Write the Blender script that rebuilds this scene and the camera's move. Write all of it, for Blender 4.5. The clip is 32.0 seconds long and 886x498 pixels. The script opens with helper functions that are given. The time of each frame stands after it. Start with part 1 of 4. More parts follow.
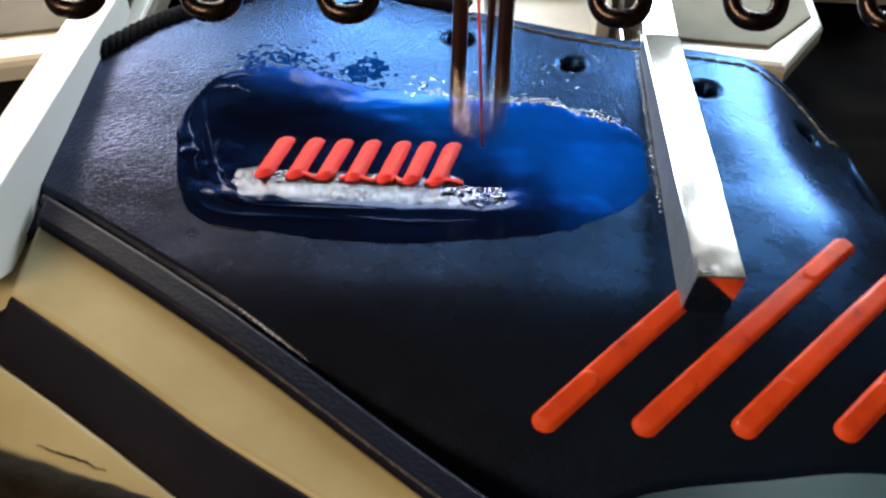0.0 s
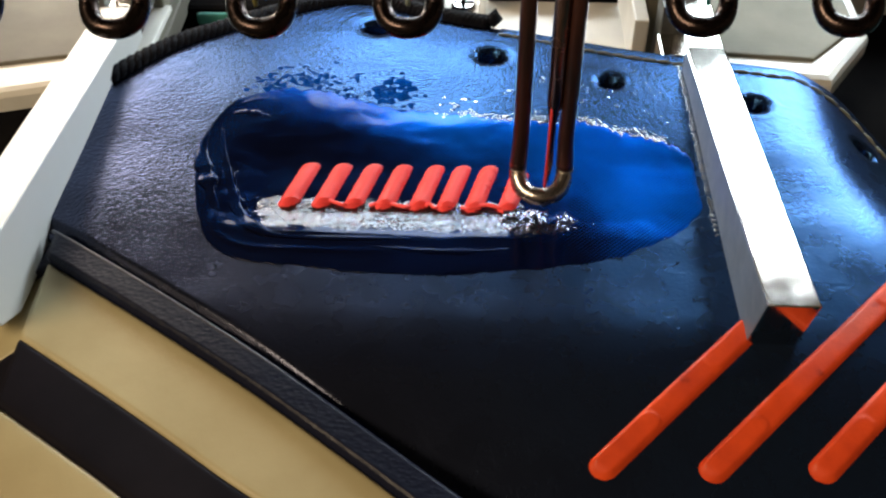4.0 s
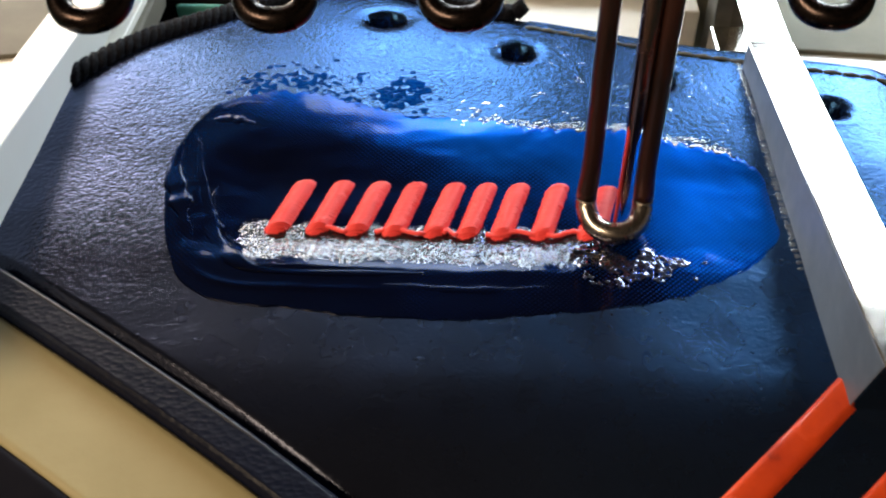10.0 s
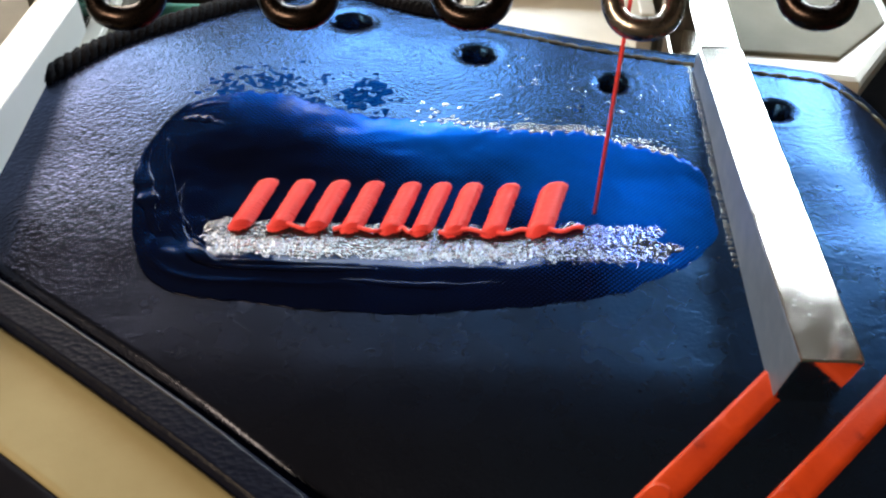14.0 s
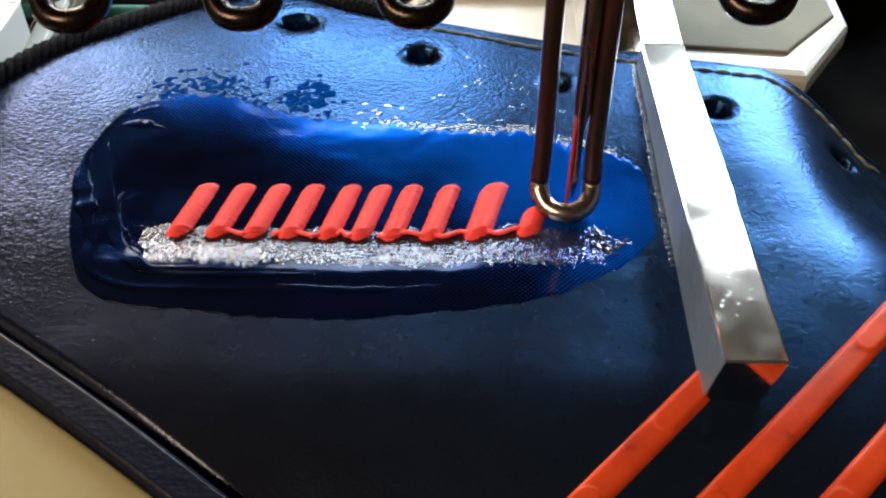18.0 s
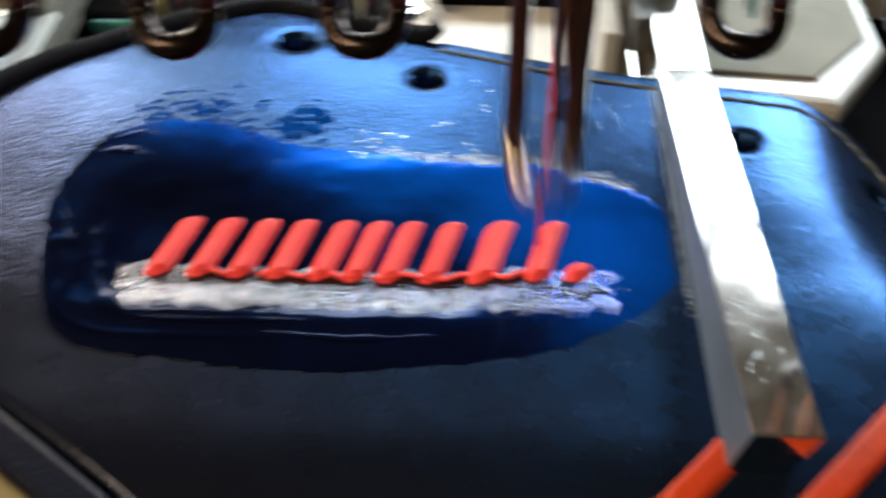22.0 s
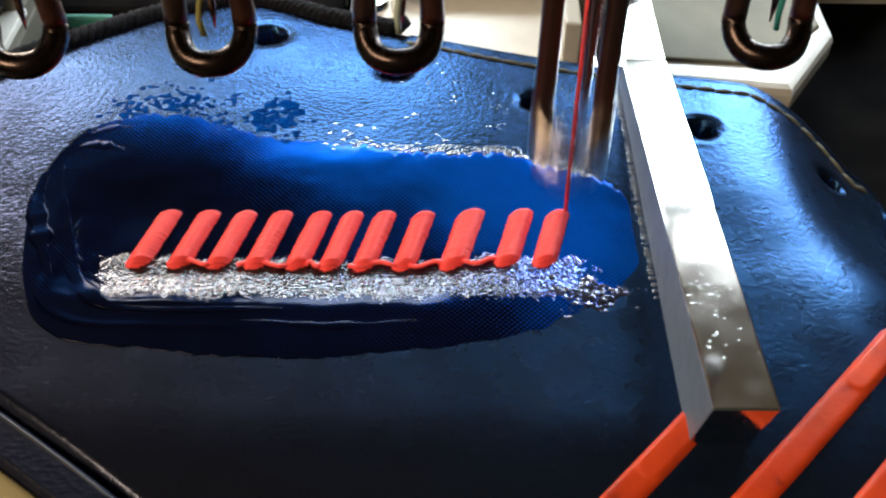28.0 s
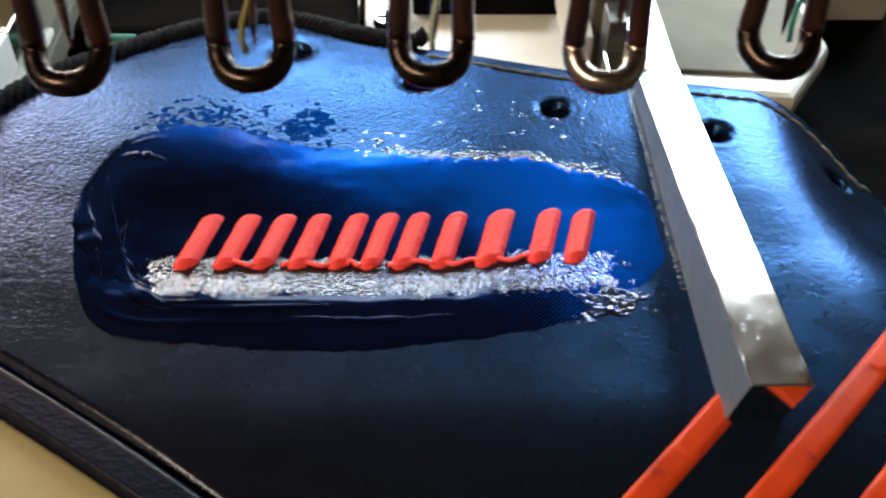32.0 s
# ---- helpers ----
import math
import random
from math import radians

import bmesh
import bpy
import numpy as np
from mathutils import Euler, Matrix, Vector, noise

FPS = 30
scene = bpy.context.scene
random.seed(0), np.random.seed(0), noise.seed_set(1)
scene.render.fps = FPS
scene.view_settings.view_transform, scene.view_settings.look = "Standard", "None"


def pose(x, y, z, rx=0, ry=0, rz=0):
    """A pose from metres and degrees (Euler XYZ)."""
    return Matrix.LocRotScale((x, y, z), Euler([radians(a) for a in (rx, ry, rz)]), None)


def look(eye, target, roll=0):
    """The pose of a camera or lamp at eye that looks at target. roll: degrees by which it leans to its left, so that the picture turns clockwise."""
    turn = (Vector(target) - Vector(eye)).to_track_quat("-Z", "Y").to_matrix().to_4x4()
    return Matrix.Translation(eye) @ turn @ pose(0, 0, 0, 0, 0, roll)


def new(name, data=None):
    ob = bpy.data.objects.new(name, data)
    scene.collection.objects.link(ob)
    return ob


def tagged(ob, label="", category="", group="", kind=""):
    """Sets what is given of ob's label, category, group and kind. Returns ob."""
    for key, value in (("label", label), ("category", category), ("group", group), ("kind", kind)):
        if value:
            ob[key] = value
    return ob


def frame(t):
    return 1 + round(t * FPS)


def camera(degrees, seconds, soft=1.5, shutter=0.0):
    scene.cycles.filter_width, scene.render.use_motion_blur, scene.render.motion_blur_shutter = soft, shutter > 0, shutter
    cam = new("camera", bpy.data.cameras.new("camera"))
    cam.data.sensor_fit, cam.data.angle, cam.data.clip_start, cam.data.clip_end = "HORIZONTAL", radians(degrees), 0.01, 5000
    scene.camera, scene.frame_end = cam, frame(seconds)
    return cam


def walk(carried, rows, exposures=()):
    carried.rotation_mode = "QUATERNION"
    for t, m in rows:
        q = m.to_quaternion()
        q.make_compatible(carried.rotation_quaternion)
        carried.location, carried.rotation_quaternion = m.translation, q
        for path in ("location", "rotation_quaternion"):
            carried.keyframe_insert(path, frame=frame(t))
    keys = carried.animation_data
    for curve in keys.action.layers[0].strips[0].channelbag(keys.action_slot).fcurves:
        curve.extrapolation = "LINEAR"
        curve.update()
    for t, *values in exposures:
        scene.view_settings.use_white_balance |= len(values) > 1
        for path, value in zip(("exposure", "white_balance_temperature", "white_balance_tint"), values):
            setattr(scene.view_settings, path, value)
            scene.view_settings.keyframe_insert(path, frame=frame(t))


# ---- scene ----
MM = 0.001
cam = camera(46.0, 32.0, soft=2.4, shutter=0.5)
# seconds; eye in millimetres; turn in degrees
PATH = [
    (0, 2.48, -103.11, 88.14, 44.57, -0.94, 2.43),
    (0.5, 2.58, -96.49, 87.10, 45.26, -0.80, 2.16),
    (1, -0.80, -92.25, 83.82, 46.48, -0.19, 2.17),
    (1.5, -0.55, -92.45, 83.09, 45.92, -0.86, 2.22),
    (2, -7.04, -93.32, 82.24, 46.08, -2.31, 1.06),
    (2.5, -5.15, -95.03, 83.48, 45.55, -0.98, 2.32),
    (4.5, -1.32, -96.50, 81.71, 46.16, 0.15, 1.82),
    (5, -1.42, -94.15, 81.74, 46.28, 0.13, 1.77),
    (5.5, 0.16, -92.23, 80.53, 46.95, 0.38, 1.91),
    (6, -1.89, -90.48, 81.87, 46.35, 0.21, 1.83),
    (6.5, 1.70, -88.19, 81.23, 46.91, 0.69, 2.01),
    (7, 0.65, -85.89, 80.10, 47.05, 0.80, 1.22),
    (7.5, -6.05, -82.47, 78.42, 46.10, -0.85, 0.87),
    (8, -1.80, -80.78, 70.54, 47.11, 0.32, 2.46),
    (8.5, -3.27, -79.90, 70.86, 46.75, 0.43, 1.93),
    (9, -8.61, -82.12, 71.95, 45.79, -0.49, 1.49),
    (9.5, -4.38, -79.82, 74.69, 44.22, -0.86, 2.52),
    (10, -3.77, -78.67, 69.21, 46.21, 0.26, 2.09),
    (10.5, -4.00, -80.81, 69.91, 45.62, 0.13, 1.92),
    (11, -3.06, -81.04, 70.48, 45.59, -0.11, 1.85),
    (11.5, 0.46, -83.80, 71.98, 45.58, -0.42, 1.92),
    (12, 2.03, -82.33, 70.55, 46.19, -0.73, 1.68),
    (12.5, 0.40, -84.87, 73.69, 45.19, -0.95, 1.39),
    (13, -1.38, -85.88, 73.06, 46.00, -0.29, 1.86),
    (13.5, -0.82, -82.97, 74.53, 45.30, -0.02, 2.10),
    (14, 0.50, -81.31, 73.45, 45.43, -0.08, 2.06),
    (14.5, 1.82, -80.31, 73.30, 45.86, 0.35, 1.76),
    (16.5, 6.48, -77.56, 73.59, 45.03, 0.06, 1.02),
    (17, 5.25, -79.45, 72.87, 44.98, -0.54, 1.17),
    (17.5, 6.75, -81.07, 73.44, 44.93, -0.58, 0.99),
    (18, 5.52, -80.23, 74.52, 44.82, 0.05, 1.00),
    (18.5, 5.66, -81.74, 72.65, 45.12, -0.80, 1.16),
    (19, 4.26, -81.25, 72.99, 44.63, -0.63, 1.25),
    (19.5, 5.01, -76.57, 74.51, 44.09, 0.04, 1.19),
    (20, 4.98, -79.00, 71.72, 45.06, 0.22, 2.13),
    (20.5, 4.16, -79.74, 73.90, 44.43, 0.86, 2.35),
    (21, 4.72, -76.67, 69.82, 45.87, 0.35, 1.55),
    (21.5, 4.76, -73.49, 69.54, 45.36, -0.04, 2.23),
    (22, 6.70, -71.69, 71.07, 45.16, 0.05, 2.19),
    (22.5, 6.87, -68.88, 73.26, 44.38, 0.22, 1.58),
    (23, 4.46, -67.66, 70.32, 45.52, -0.52, 1.55),
    (23.5, 8.11, -69.27, 66.92, 47.47, 0.01, 3.06),
    (24, 6.53, -70.01, 71.89, 45.29, 0.45, 1.46),
    (24.5, 6.91, -68.79, 70.63, 45.79, -0.54, 1.80),
    (26.5, 2.05, -74.91, 74.41, 45.79, -1.11, -0.03),
    (27, 5.45, -73.01, 74.56, 44.76, 0.40, 0.73),
    (27.5, 8.56, -73.75, 70.98, 46.01, -0.51, 1.28),
    (28, 5.91, -73.95, 74.00, 44.23, -0.65, 0.06),
    (28.5, 4.78, -74.52, 73.53, 44.68, 0.30, 0.55),
    (29, 4.62, -75.99, 74.76, 44.96, 0.34, -0.01),
    (29.5, 1.13, -76.81, 74.36, 45.46, 0.20, -1.11),
    (30, -1.36, -73.56, 74.48, 45.87, -0.55, -1.22),
    (30.5, -2.11, -78.34, 74.53, 45.78, -0.50, -1.18),
    (31, -1.96, -76.82, 73.95, 46.20, -0.38, -0.95),
    (31.5, -2.62, -78.18, 74.49, 46.17, -0.35, -0.81),
    (32, -0.59, -79.40, 74.89, 45.92, -1.07, -1.67),
]
# knocks of the hand at three moments: turn up and turn left, degrees a thirtieth of a second
KNOCKS = {2: (0.35, -0.75), 8: (0.35, 0.45), 22: (0.05, 1.1)}
rows = []
for t, x, y, z, rx, ry, rz in PATH:
    up, left = KNOCKS.get(t, (0, 0))
    for k in ((-1, 0, 1) if t in KNOCKS else (0,)):
        rows.append((t + k / FPS, pose(x * MM, y * MM, z * MM, rx + up * k, ry, rz + left * k)))
walk(cam, rows)

# ---- light ----
scene.view_settings.exposure = 0.0
world = bpy.data.worlds.new("room_air")
scene.world = world
world.use_nodes = True
world.node_tree.nodes["Background"].inputs[0].default_value = (0.75, 0.85, 1.0, 1)
world.node_tree.nodes["Background"].inputs[1].default_value = 0.03


def area_lamp(name, eye, target, w, h, power, colour):
    data = bpy.data.lights.new(name, "AREA")
    data.shape, data.size, data.size_y = "RECTANGLE", w, h
    data.energy, data.color = power, colour
    ob = new(name, data)
    ob.matrix_basis = look(eye, target)
    return ob


# work lights behind the clamp, placed from the glints and split in three
area_lamp("lamp_middle", (-0.018, 0.180, 0.067), (0.0, 0.0, 0.0), 0.060, 0.078, 0.31, (0.80, 0.93, 1.0))
area_lamp("lamp_east", (0.085, 0.180, 0.067), (0.020, 0.0, 0.0), 0.146, 0.078, 0.95, (0.80, 0.93, 1.0))
area_lamp("lamp_west", (-0.098, 0.180, 0.066), (-0.03, 0.0, 0.0), 0.094, 0.070, 0.60, (1.0, 0.88, 0.74))
# added lamp: draws the white reflection further along the right clamp arm
area_lamp("lamp_high", (0.105, 0.180, 0.120), (0.03, -0.02, 0.0), 0.046, 0.027, 0.085, (0.90, 0.96, 1.0))
# the room's ceiling light, over the operator
area_lamp("ceiling_lamp", (-1.2, -1.1, 1.45), (0, 0, 0), 1.2, 0.4, 46.0, (1.0, 0.76, 0.50))


# ---- materials ----
def material(name, colour, rough=0.5, metal=0.0, spec=0.5, coat=0.0, coat_rough=0.05):
    m = bpy.data.materials.new(name)
    m.use_nodes = True
    b = m.node_tree.nodes["Principled BSDF"]
    b.inputs["Base Color"].default_value = (*colour, 1)
    b.inputs["Roughness"].default_value = rough
    b.inputs["Metallic"].default_value = metal
    b.inputs["Specular IOR Level"].default_value = spec
    b.inputs["Coat Weight"].default_value = coat
    b.inputs["Coat Roughness"].default_value = coat_rough
    return m


def nd(m, kind, **kw):
    n = m.node_tree.nodes.new(kind)
    for k, v in kw.items():
        n.inputs[k.replace("_", " ")].default_value = v
    return n


def wire(m, a, b):
    m.node_tree.links.new(a, b)


def bsdf(m):
    return m.node_tree.nodes["Principled BSDF"]


def coords(m, scale=(1, 1, 1), rot=0.0):
    c = m.node_tree.nodes.new("ShaderNodeTexCoord")
    p = m.node_tree.nodes.new("ShaderNodeMapping")
    p.inputs["Scale"].default_value = scale
    p.inputs["Rotation"].default_value = (0, 0, radians(rot))
    wire(m, c.outputs["Object"], p.inputs["Vector"])
    return p.outputs[0]


def ramp(m, fac, stops):
    r = m.node_tree.nodes.new("ShaderNodeValToRGB")
    e = r.color_ramp.elements
    while len(e) < len(stops):
        e.new(0.5)
    for k, (p, c) in enumerate(stops):
        e[k].position, e[k].color = p, (*c, 1) if len(c) == 3 else c
    wire(m, fac, r.inputs[0])
    return r.outputs[0]


def noise_tex(m, vec, scale, detail=4, rough=0.55):
    n = nd(m, "ShaderNodeTexNoise", Scale=scale, Detail=detail, Roughness=rough)
    wire(m, vec, n.inputs["Vector"])
    return n.outputs[0]


def bump(m, height, strength, dist, after=None):
    n = nd(m, "ShaderNodeBump", Strength=strength, Distance=dist)
    wire(m, height, n.inputs["Height"])
    if after is not None:
        wire(m, after, n.inputs["Normal"])
    return n.outputs[0]


def mixf(m, op, a, b):
    n = m.node_tree.nodes.new("ShaderNodeMath")
    n.operation = op
    for k, v in enumerate((a, b)):
        if isinstance(v, (int, float)):
            n.inputs[k].default_value = v
        else:
            wire(m, v, n.inputs[k])
    return n.outputs[0]


def leather_material(name, dark, light, violet, rough):
    m = material(name, dark, rough, spec=0.5)
    v = coords(m)
    big, fine = noise_tex(m, v, 60, 3), noise_tex(m, v, 1500, 3)
    grey = mixf(m, "ADD", mixf(m, "MULTIPLY", big, 0.7), mixf(m, "MULTIPLY", fine, 0.3))
    # violet at the heel to blue at the laces: the sheen's tint, painted in
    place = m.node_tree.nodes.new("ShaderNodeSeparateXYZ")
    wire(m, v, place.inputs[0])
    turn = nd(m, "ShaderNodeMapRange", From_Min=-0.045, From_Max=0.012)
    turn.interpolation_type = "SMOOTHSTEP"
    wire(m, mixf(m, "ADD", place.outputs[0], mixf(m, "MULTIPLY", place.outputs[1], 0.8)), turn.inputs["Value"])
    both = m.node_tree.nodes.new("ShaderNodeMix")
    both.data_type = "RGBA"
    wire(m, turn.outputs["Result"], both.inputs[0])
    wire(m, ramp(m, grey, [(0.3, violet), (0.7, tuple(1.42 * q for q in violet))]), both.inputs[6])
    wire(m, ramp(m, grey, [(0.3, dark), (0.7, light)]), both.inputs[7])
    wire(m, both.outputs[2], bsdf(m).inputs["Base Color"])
    # the hide is coarse and glossy at the heel's top, stretched smooth and satin towards the toe
    hide = nd(m, "ShaderNodeMapRange", From_Min=-0.014, From_Max=0.020)
    hide.interpolation_type = "SMOOTHSTEP"
    wire(m, mixf(m, "SUBTRACT", place.outputs[1], mixf(m, "MULTIPLY", place.outputs[0], 0.4)), hide.inputs["Value"])
    satin = mixf(m, "MULTIPLY", mixf(m, "SUBTRACT", 1.0, hide.outputs["Result"]), 0.07)
    wire(m, mixf(m, "ADD", satin, ramp(m, noise_tex(m, v, 250, 4), [(0.3, (rough - 0.02,) * 3), (0.7, (rough + 0.03,) * 3)])), bsdf(m).inputs["Roughness"])
    stretched = coords(m, (1.05, 1.25, 1), 12)
    cells = nd(m, "ShaderNodeTexVoronoi", Scale=1900.0, Randomness=1.0)
    cells.feature = "SMOOTH_F1"
    warp = nd(m, "ShaderNodeVectorMath")
    warp.operation = "MULTIPLY_ADD"
    wire(m, noise_tex(m, stretched, 900, 2), warp.inputs[0])
    warp.inputs[1].default_value = (0.0006, 0.0006, 0.0)
    wire(m, stretched, warp.inputs[2])
    wire(m, warp.outputs[0], cells.inputs["Vector"])
    grain = mixf(m, "SUBTRACT", noise_tex(m, stretched, 2700, 2, 0.45), mixf(m, "MULTIPLY", cells.outputs["Distance"], 0.8))
    creases = noise_tex(m, coords(m, (0.7, 2.2, 1), -8), 420, 5, 0.65)
    n = bump(m, grain, 0.35, 0.00014)
    wire(m, mixf(m, "ADD", mixf(m, "MULTIPLY", hide.outputs["Result"], 0.24), 0.20), n.node.inputs["Strength"])
    n = bump(m, creases, 0.06, 0.0003, n)
    wire(m, n, bsdf(m).inputs["Normal"])
    wire(m, n, bsdf(m).inputs["Coat Normal"])
    return m


def dyed(m, colour, share):
    """A dull dyed body showing through the sheen; colour is three numbers or a node's output."""
    d = nd(m, "ShaderNodeBsdfDiffuse")
    if isinstance(colour, tuple):
        d.inputs["Color"].default_value = (*colour, 1)
    else:
        wire(m, colour, d.inputs["Color"])
    x = nd(m, "ShaderNodeMixShader", Fac=share)
    x.name = "Dye"
    wire(m, bsdf(m).outputs[0], x.inputs[1])
    wire(m, d.outputs[0], x.inputs[2])
    wire(m, x.outputs[0], m.node_tree.nodes["Material Output"].inputs["Surface"])


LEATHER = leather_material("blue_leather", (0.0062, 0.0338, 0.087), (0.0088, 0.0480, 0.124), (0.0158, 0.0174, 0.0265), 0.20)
dyed(LEATHER, (0.020, 0.024, 0.046), 0.16)
# a pearl finish: no body colour of its own, only a blue sheen
bsdf(LEATHER).inputs["Metallic"].default_value = 1.0
bsdf(LEATHER).inputs["Specular Tint"].default_value = (0.55, 0.64, 1.0, 1)
bsdf(LEATHER).inputs["Coat Weight"].default_value = 0.22
bsdf(LEATHER).inputs["Coat Roughness"].default_value = 0.24
STEEL = material("polished_steel", (0.62, 0.61, 0.58), 0.14, 1.0)
_v = coords(STEEL)
wire(STEEL, ramp(STEEL, noise_tex(STEEL, _v, 300, 5), [(0.35, (0.10,) * 3), (0.7, (0.24,) * 3)]), bsdf(STEEL).inputs["Roughness"])
wire(STEEL, bump(STEEL, noise_tex(STEEL, coords(STEEL, (1, 0.1, 1)), 2500, 2), 0.06, 0.0001), bsdf(STEEL).inputs["Normal"])
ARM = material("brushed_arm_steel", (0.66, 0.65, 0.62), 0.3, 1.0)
wire(ARM, ramp(ARM, noise_tex(ARM, coords(ARM), 350, 5), [(0.35, (0.075,) * 3), (0.7, (0.12,) * 3)]), bsdf(ARM).inputs["Roughness"])
wire(ARM, bump(ARM, noise_tex(ARM, coords(ARM, (1, 0.1, 1)), 2500, 2), 0.004, 0.0001), bsdf(ARM).inputs["Normal"])
# right arm's matte flank: its shade is put into a darker base colour
ARM_SHADED = material("shaded_ground_steel", (0.15, 0.20, 0.28), 0.5, 0.3)
wire(ARM_SHADED, ramp(ARM_SHADED, noise_tex(ARM_SHADED, coords(ARM_SHADED), 400, 5), [(0.35, (0.42,) * 3), (0.7, (0.58,) * 3)]), bsdf(ARM_SHADED).inputs["Roughness"])
# left arm: the same steel, its stronger light put into the base colour
ARM_LIT = material("lit_ground_steel", (0.70, 0.70, 0.68), 0.45, 0.1)
wire(ARM_LIT, ramp(ARM_LIT, noise_tex(ARM_LIT, coords(ARM_LIT), 400, 5), [(0.35, (0.38,) * 3), (0.7, (0.55,) * 3)]), bsdf(ARM_LIT).inputs["Roughness"])
PLATE = material("painted_clamp_metal", (0.62, 0.60, 0.55), 0.7, spec=0.2)
wire(PLATE, ramp(PLATE, noise_tex(PLATE, coords(PLATE), 90, 5), [(0.3, (0.16, 0.147, 0.112)), (0.75, (0.23, 0.212, 0.165))]), bsdf(PLATE).inputs["Base Color"])
DULL_PLATE = material("dull_clamp_metal", (0.15, 0.14, 0.12), 0.6, spec=0.2)
wire(DULL_PLATE, ramp(DULL_PLATE, noise_tex(DULL_PLATE, coords(DULL_PLATE), 90, 5), [(0.3, (0.10, 0.092, 0.075)), (0.75, (0.16, 0.148, 0.12))]), bsdf(DULL_PLATE).inputs["Base Color"])
BACKING = material("grey_backing_paint", (0.11, 0.11, 0.10), 0.6)
wire(BACKING, ramp(BACKING, noise_tex(BACKING, coords(BACKING), 25, 5), [(0.3, (0.085, 0.086, 0.078)), (0.75, (0.125, 0.126, 0.115))]), bsdf(BACKING).inputs["Base Color"])
BRIGHT = material("bright_aluminium", (0.72, 0.70, 0.65), 0.4, 0.0)
wire(BRIGHT, ramp(BRIGHT, noise_tex(BRIGHT, coords(BRIGHT), 110, 5), [(0.3, (0.62, 0.60, 0.55)), (0.75, (0.78, 0.76, 0.7))]), bsdf(BRIGHT).inputs["Base Color"])
DARK_STEEL = material("dark_clip_steel", (0.10, 0.10, 0.095), 0.4, 0.6)
wire(DARK_STEEL, ramp(DARK_STEEL, noise_tex(DARK_STEEL, coords(DARK_STEEL), 300, 4), [(0.3, (0.07, 0.07, 0.065)), (0.7, (0.13, 0.13, 0.12))]), bsdf(DARK_STEEL).inputs["Base Color"])
TEAL_PAD = material("teal_plastic", (0.06, 0.30, 0.27), 0.5)
wire(TEAL_PAD, ramp(TEAL_PAD, noise_tex(TEAL_PAD, coords(TEAL_PAD), 200, 4), [(0.3, (0.05, 0.26, 0.23)), (0.7, (0.07, 0.34, 0.3))]), bsdf(TEAL_PAD).inputs["Base Color"])
BLACK = material("black_plastic", (0.008, 0.008, 0.009), 0.7, spec=0.0)
wire(BLACK, ramp(BLACK, noise_tex(BLACK, coords(BLACK), 120, 4), [(0.3, (0.003, 0.003, 0.0035)), (0.7, (0.008, 0.0075, 0.0075))]), bsdf(BLACK).inputs["Base Color"])
TEAL = material("teal_table", (0.012, 0.05, 0.055), 0.5)
wire(TEAL, ramp(TEAL, noise_tex(TEAL, coords(TEAL), 40, 4), [(0.3, (0.010, 0.04, 0.045)), (0.7, (0.016, 0.06, 0.065))]), bsdf(TEAL).inputs["Base Color"])
LEG = material("browned_steel", (0.11, 0.07, 0.055), 0.32, 0.6)
wire(LEG, ramp(LEG, noise_tex(LEG, coords(LEG, (1, 1, 0.2)), 500, 4), [(0.35, (0.026, 0.018, 0.017)), (0.7, (0.085, 0.028, 0.020))]), bsdf(LEG).inputs["Base Color"])
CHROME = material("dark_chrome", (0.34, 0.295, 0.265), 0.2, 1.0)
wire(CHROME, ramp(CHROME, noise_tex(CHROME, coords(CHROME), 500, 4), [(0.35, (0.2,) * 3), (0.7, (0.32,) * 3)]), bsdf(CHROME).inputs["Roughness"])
# idle bows: a chrome copy with the raised feet's shade in its colour
SHADED_BOW = material("shaded_bow_steel", (0.038, 0.028, 0.026), 0.24, 1.0)
wire(SHADED_BOW, ramp(SHADED_BOW, noise_tex(SHADED_BOW, coords(SHADED_BOW), 500, 4), [(0.35, (0.2,) * 3), (0.7, (0.34,) * 3)]), bsdf(SHADED_BOW).inputs["Roughness"])
NEEDLE = material("needle_steel", (0.26, 0.15, 0.13), 0.25, 1.0)
wire(NEEDLE, ramp(NEEDLE, noise_tex(NEEDLE, coords(NEEDLE), 800, 3), [(0.3, (0.15,) * 3), (0.7, (0.3,) * 3)]), bsdf(NEEDLE).inputs["Roughness"])
CREAM = material("cream_rubber", (0.50, 0.42, 0.24), 0.5)
wire(CREAM, ramp(CREAM, noise_tex(CREAM, coords(CREAM), 70, 5), [(0.3, (0.31, 0.267, 0.145)), (0.7, (0.385, 0.34, 0.198))]), bsdf(CREAM).inputs["Base Color"])
wire(CREAM, bump(CREAM, noise_tex(CREAM, coords(CREAM), 900, 4), 0.15, 0.0002), bsdf(CREAM).inputs["Normal"])
TREAD = material("dark_tread_rubber", (0.010, 0.008, 0.007), 0.85, spec=0.1)
wire(TREAD, ramp(TREAD, noise_tex(TREAD, coords(TREAD), 300, 4), [(0.3, (0.006, 0.005, 0.004)), (0.7, (0.018, 0.014, 0.010))]), bsdf(TREAD).inputs["Base Color"])
wire(TREAD, bump(TREAD, noise_tex(TREAD, coords(TREAD), 1800, 3), 0.7, 0.0003), bsdf(TREAD).inputs["Normal"])
NAVY_RUBBER = material("navy_rubber", (0.012, 0.012, 0.018), 0.6, spec=0.03)
wire(NAVY_RUBBER, ramp(NAVY_RUBBER, noise_tex(NAVY_RUBBER, coords(NAVY_RUBBER), 90, 5), [(0.3, (0.005, 0.005, 0.008)), (0.7, (0.011, 0.010, 0.014))]), bsdf(NAVY_RUBBER).inputs["Base Color"])
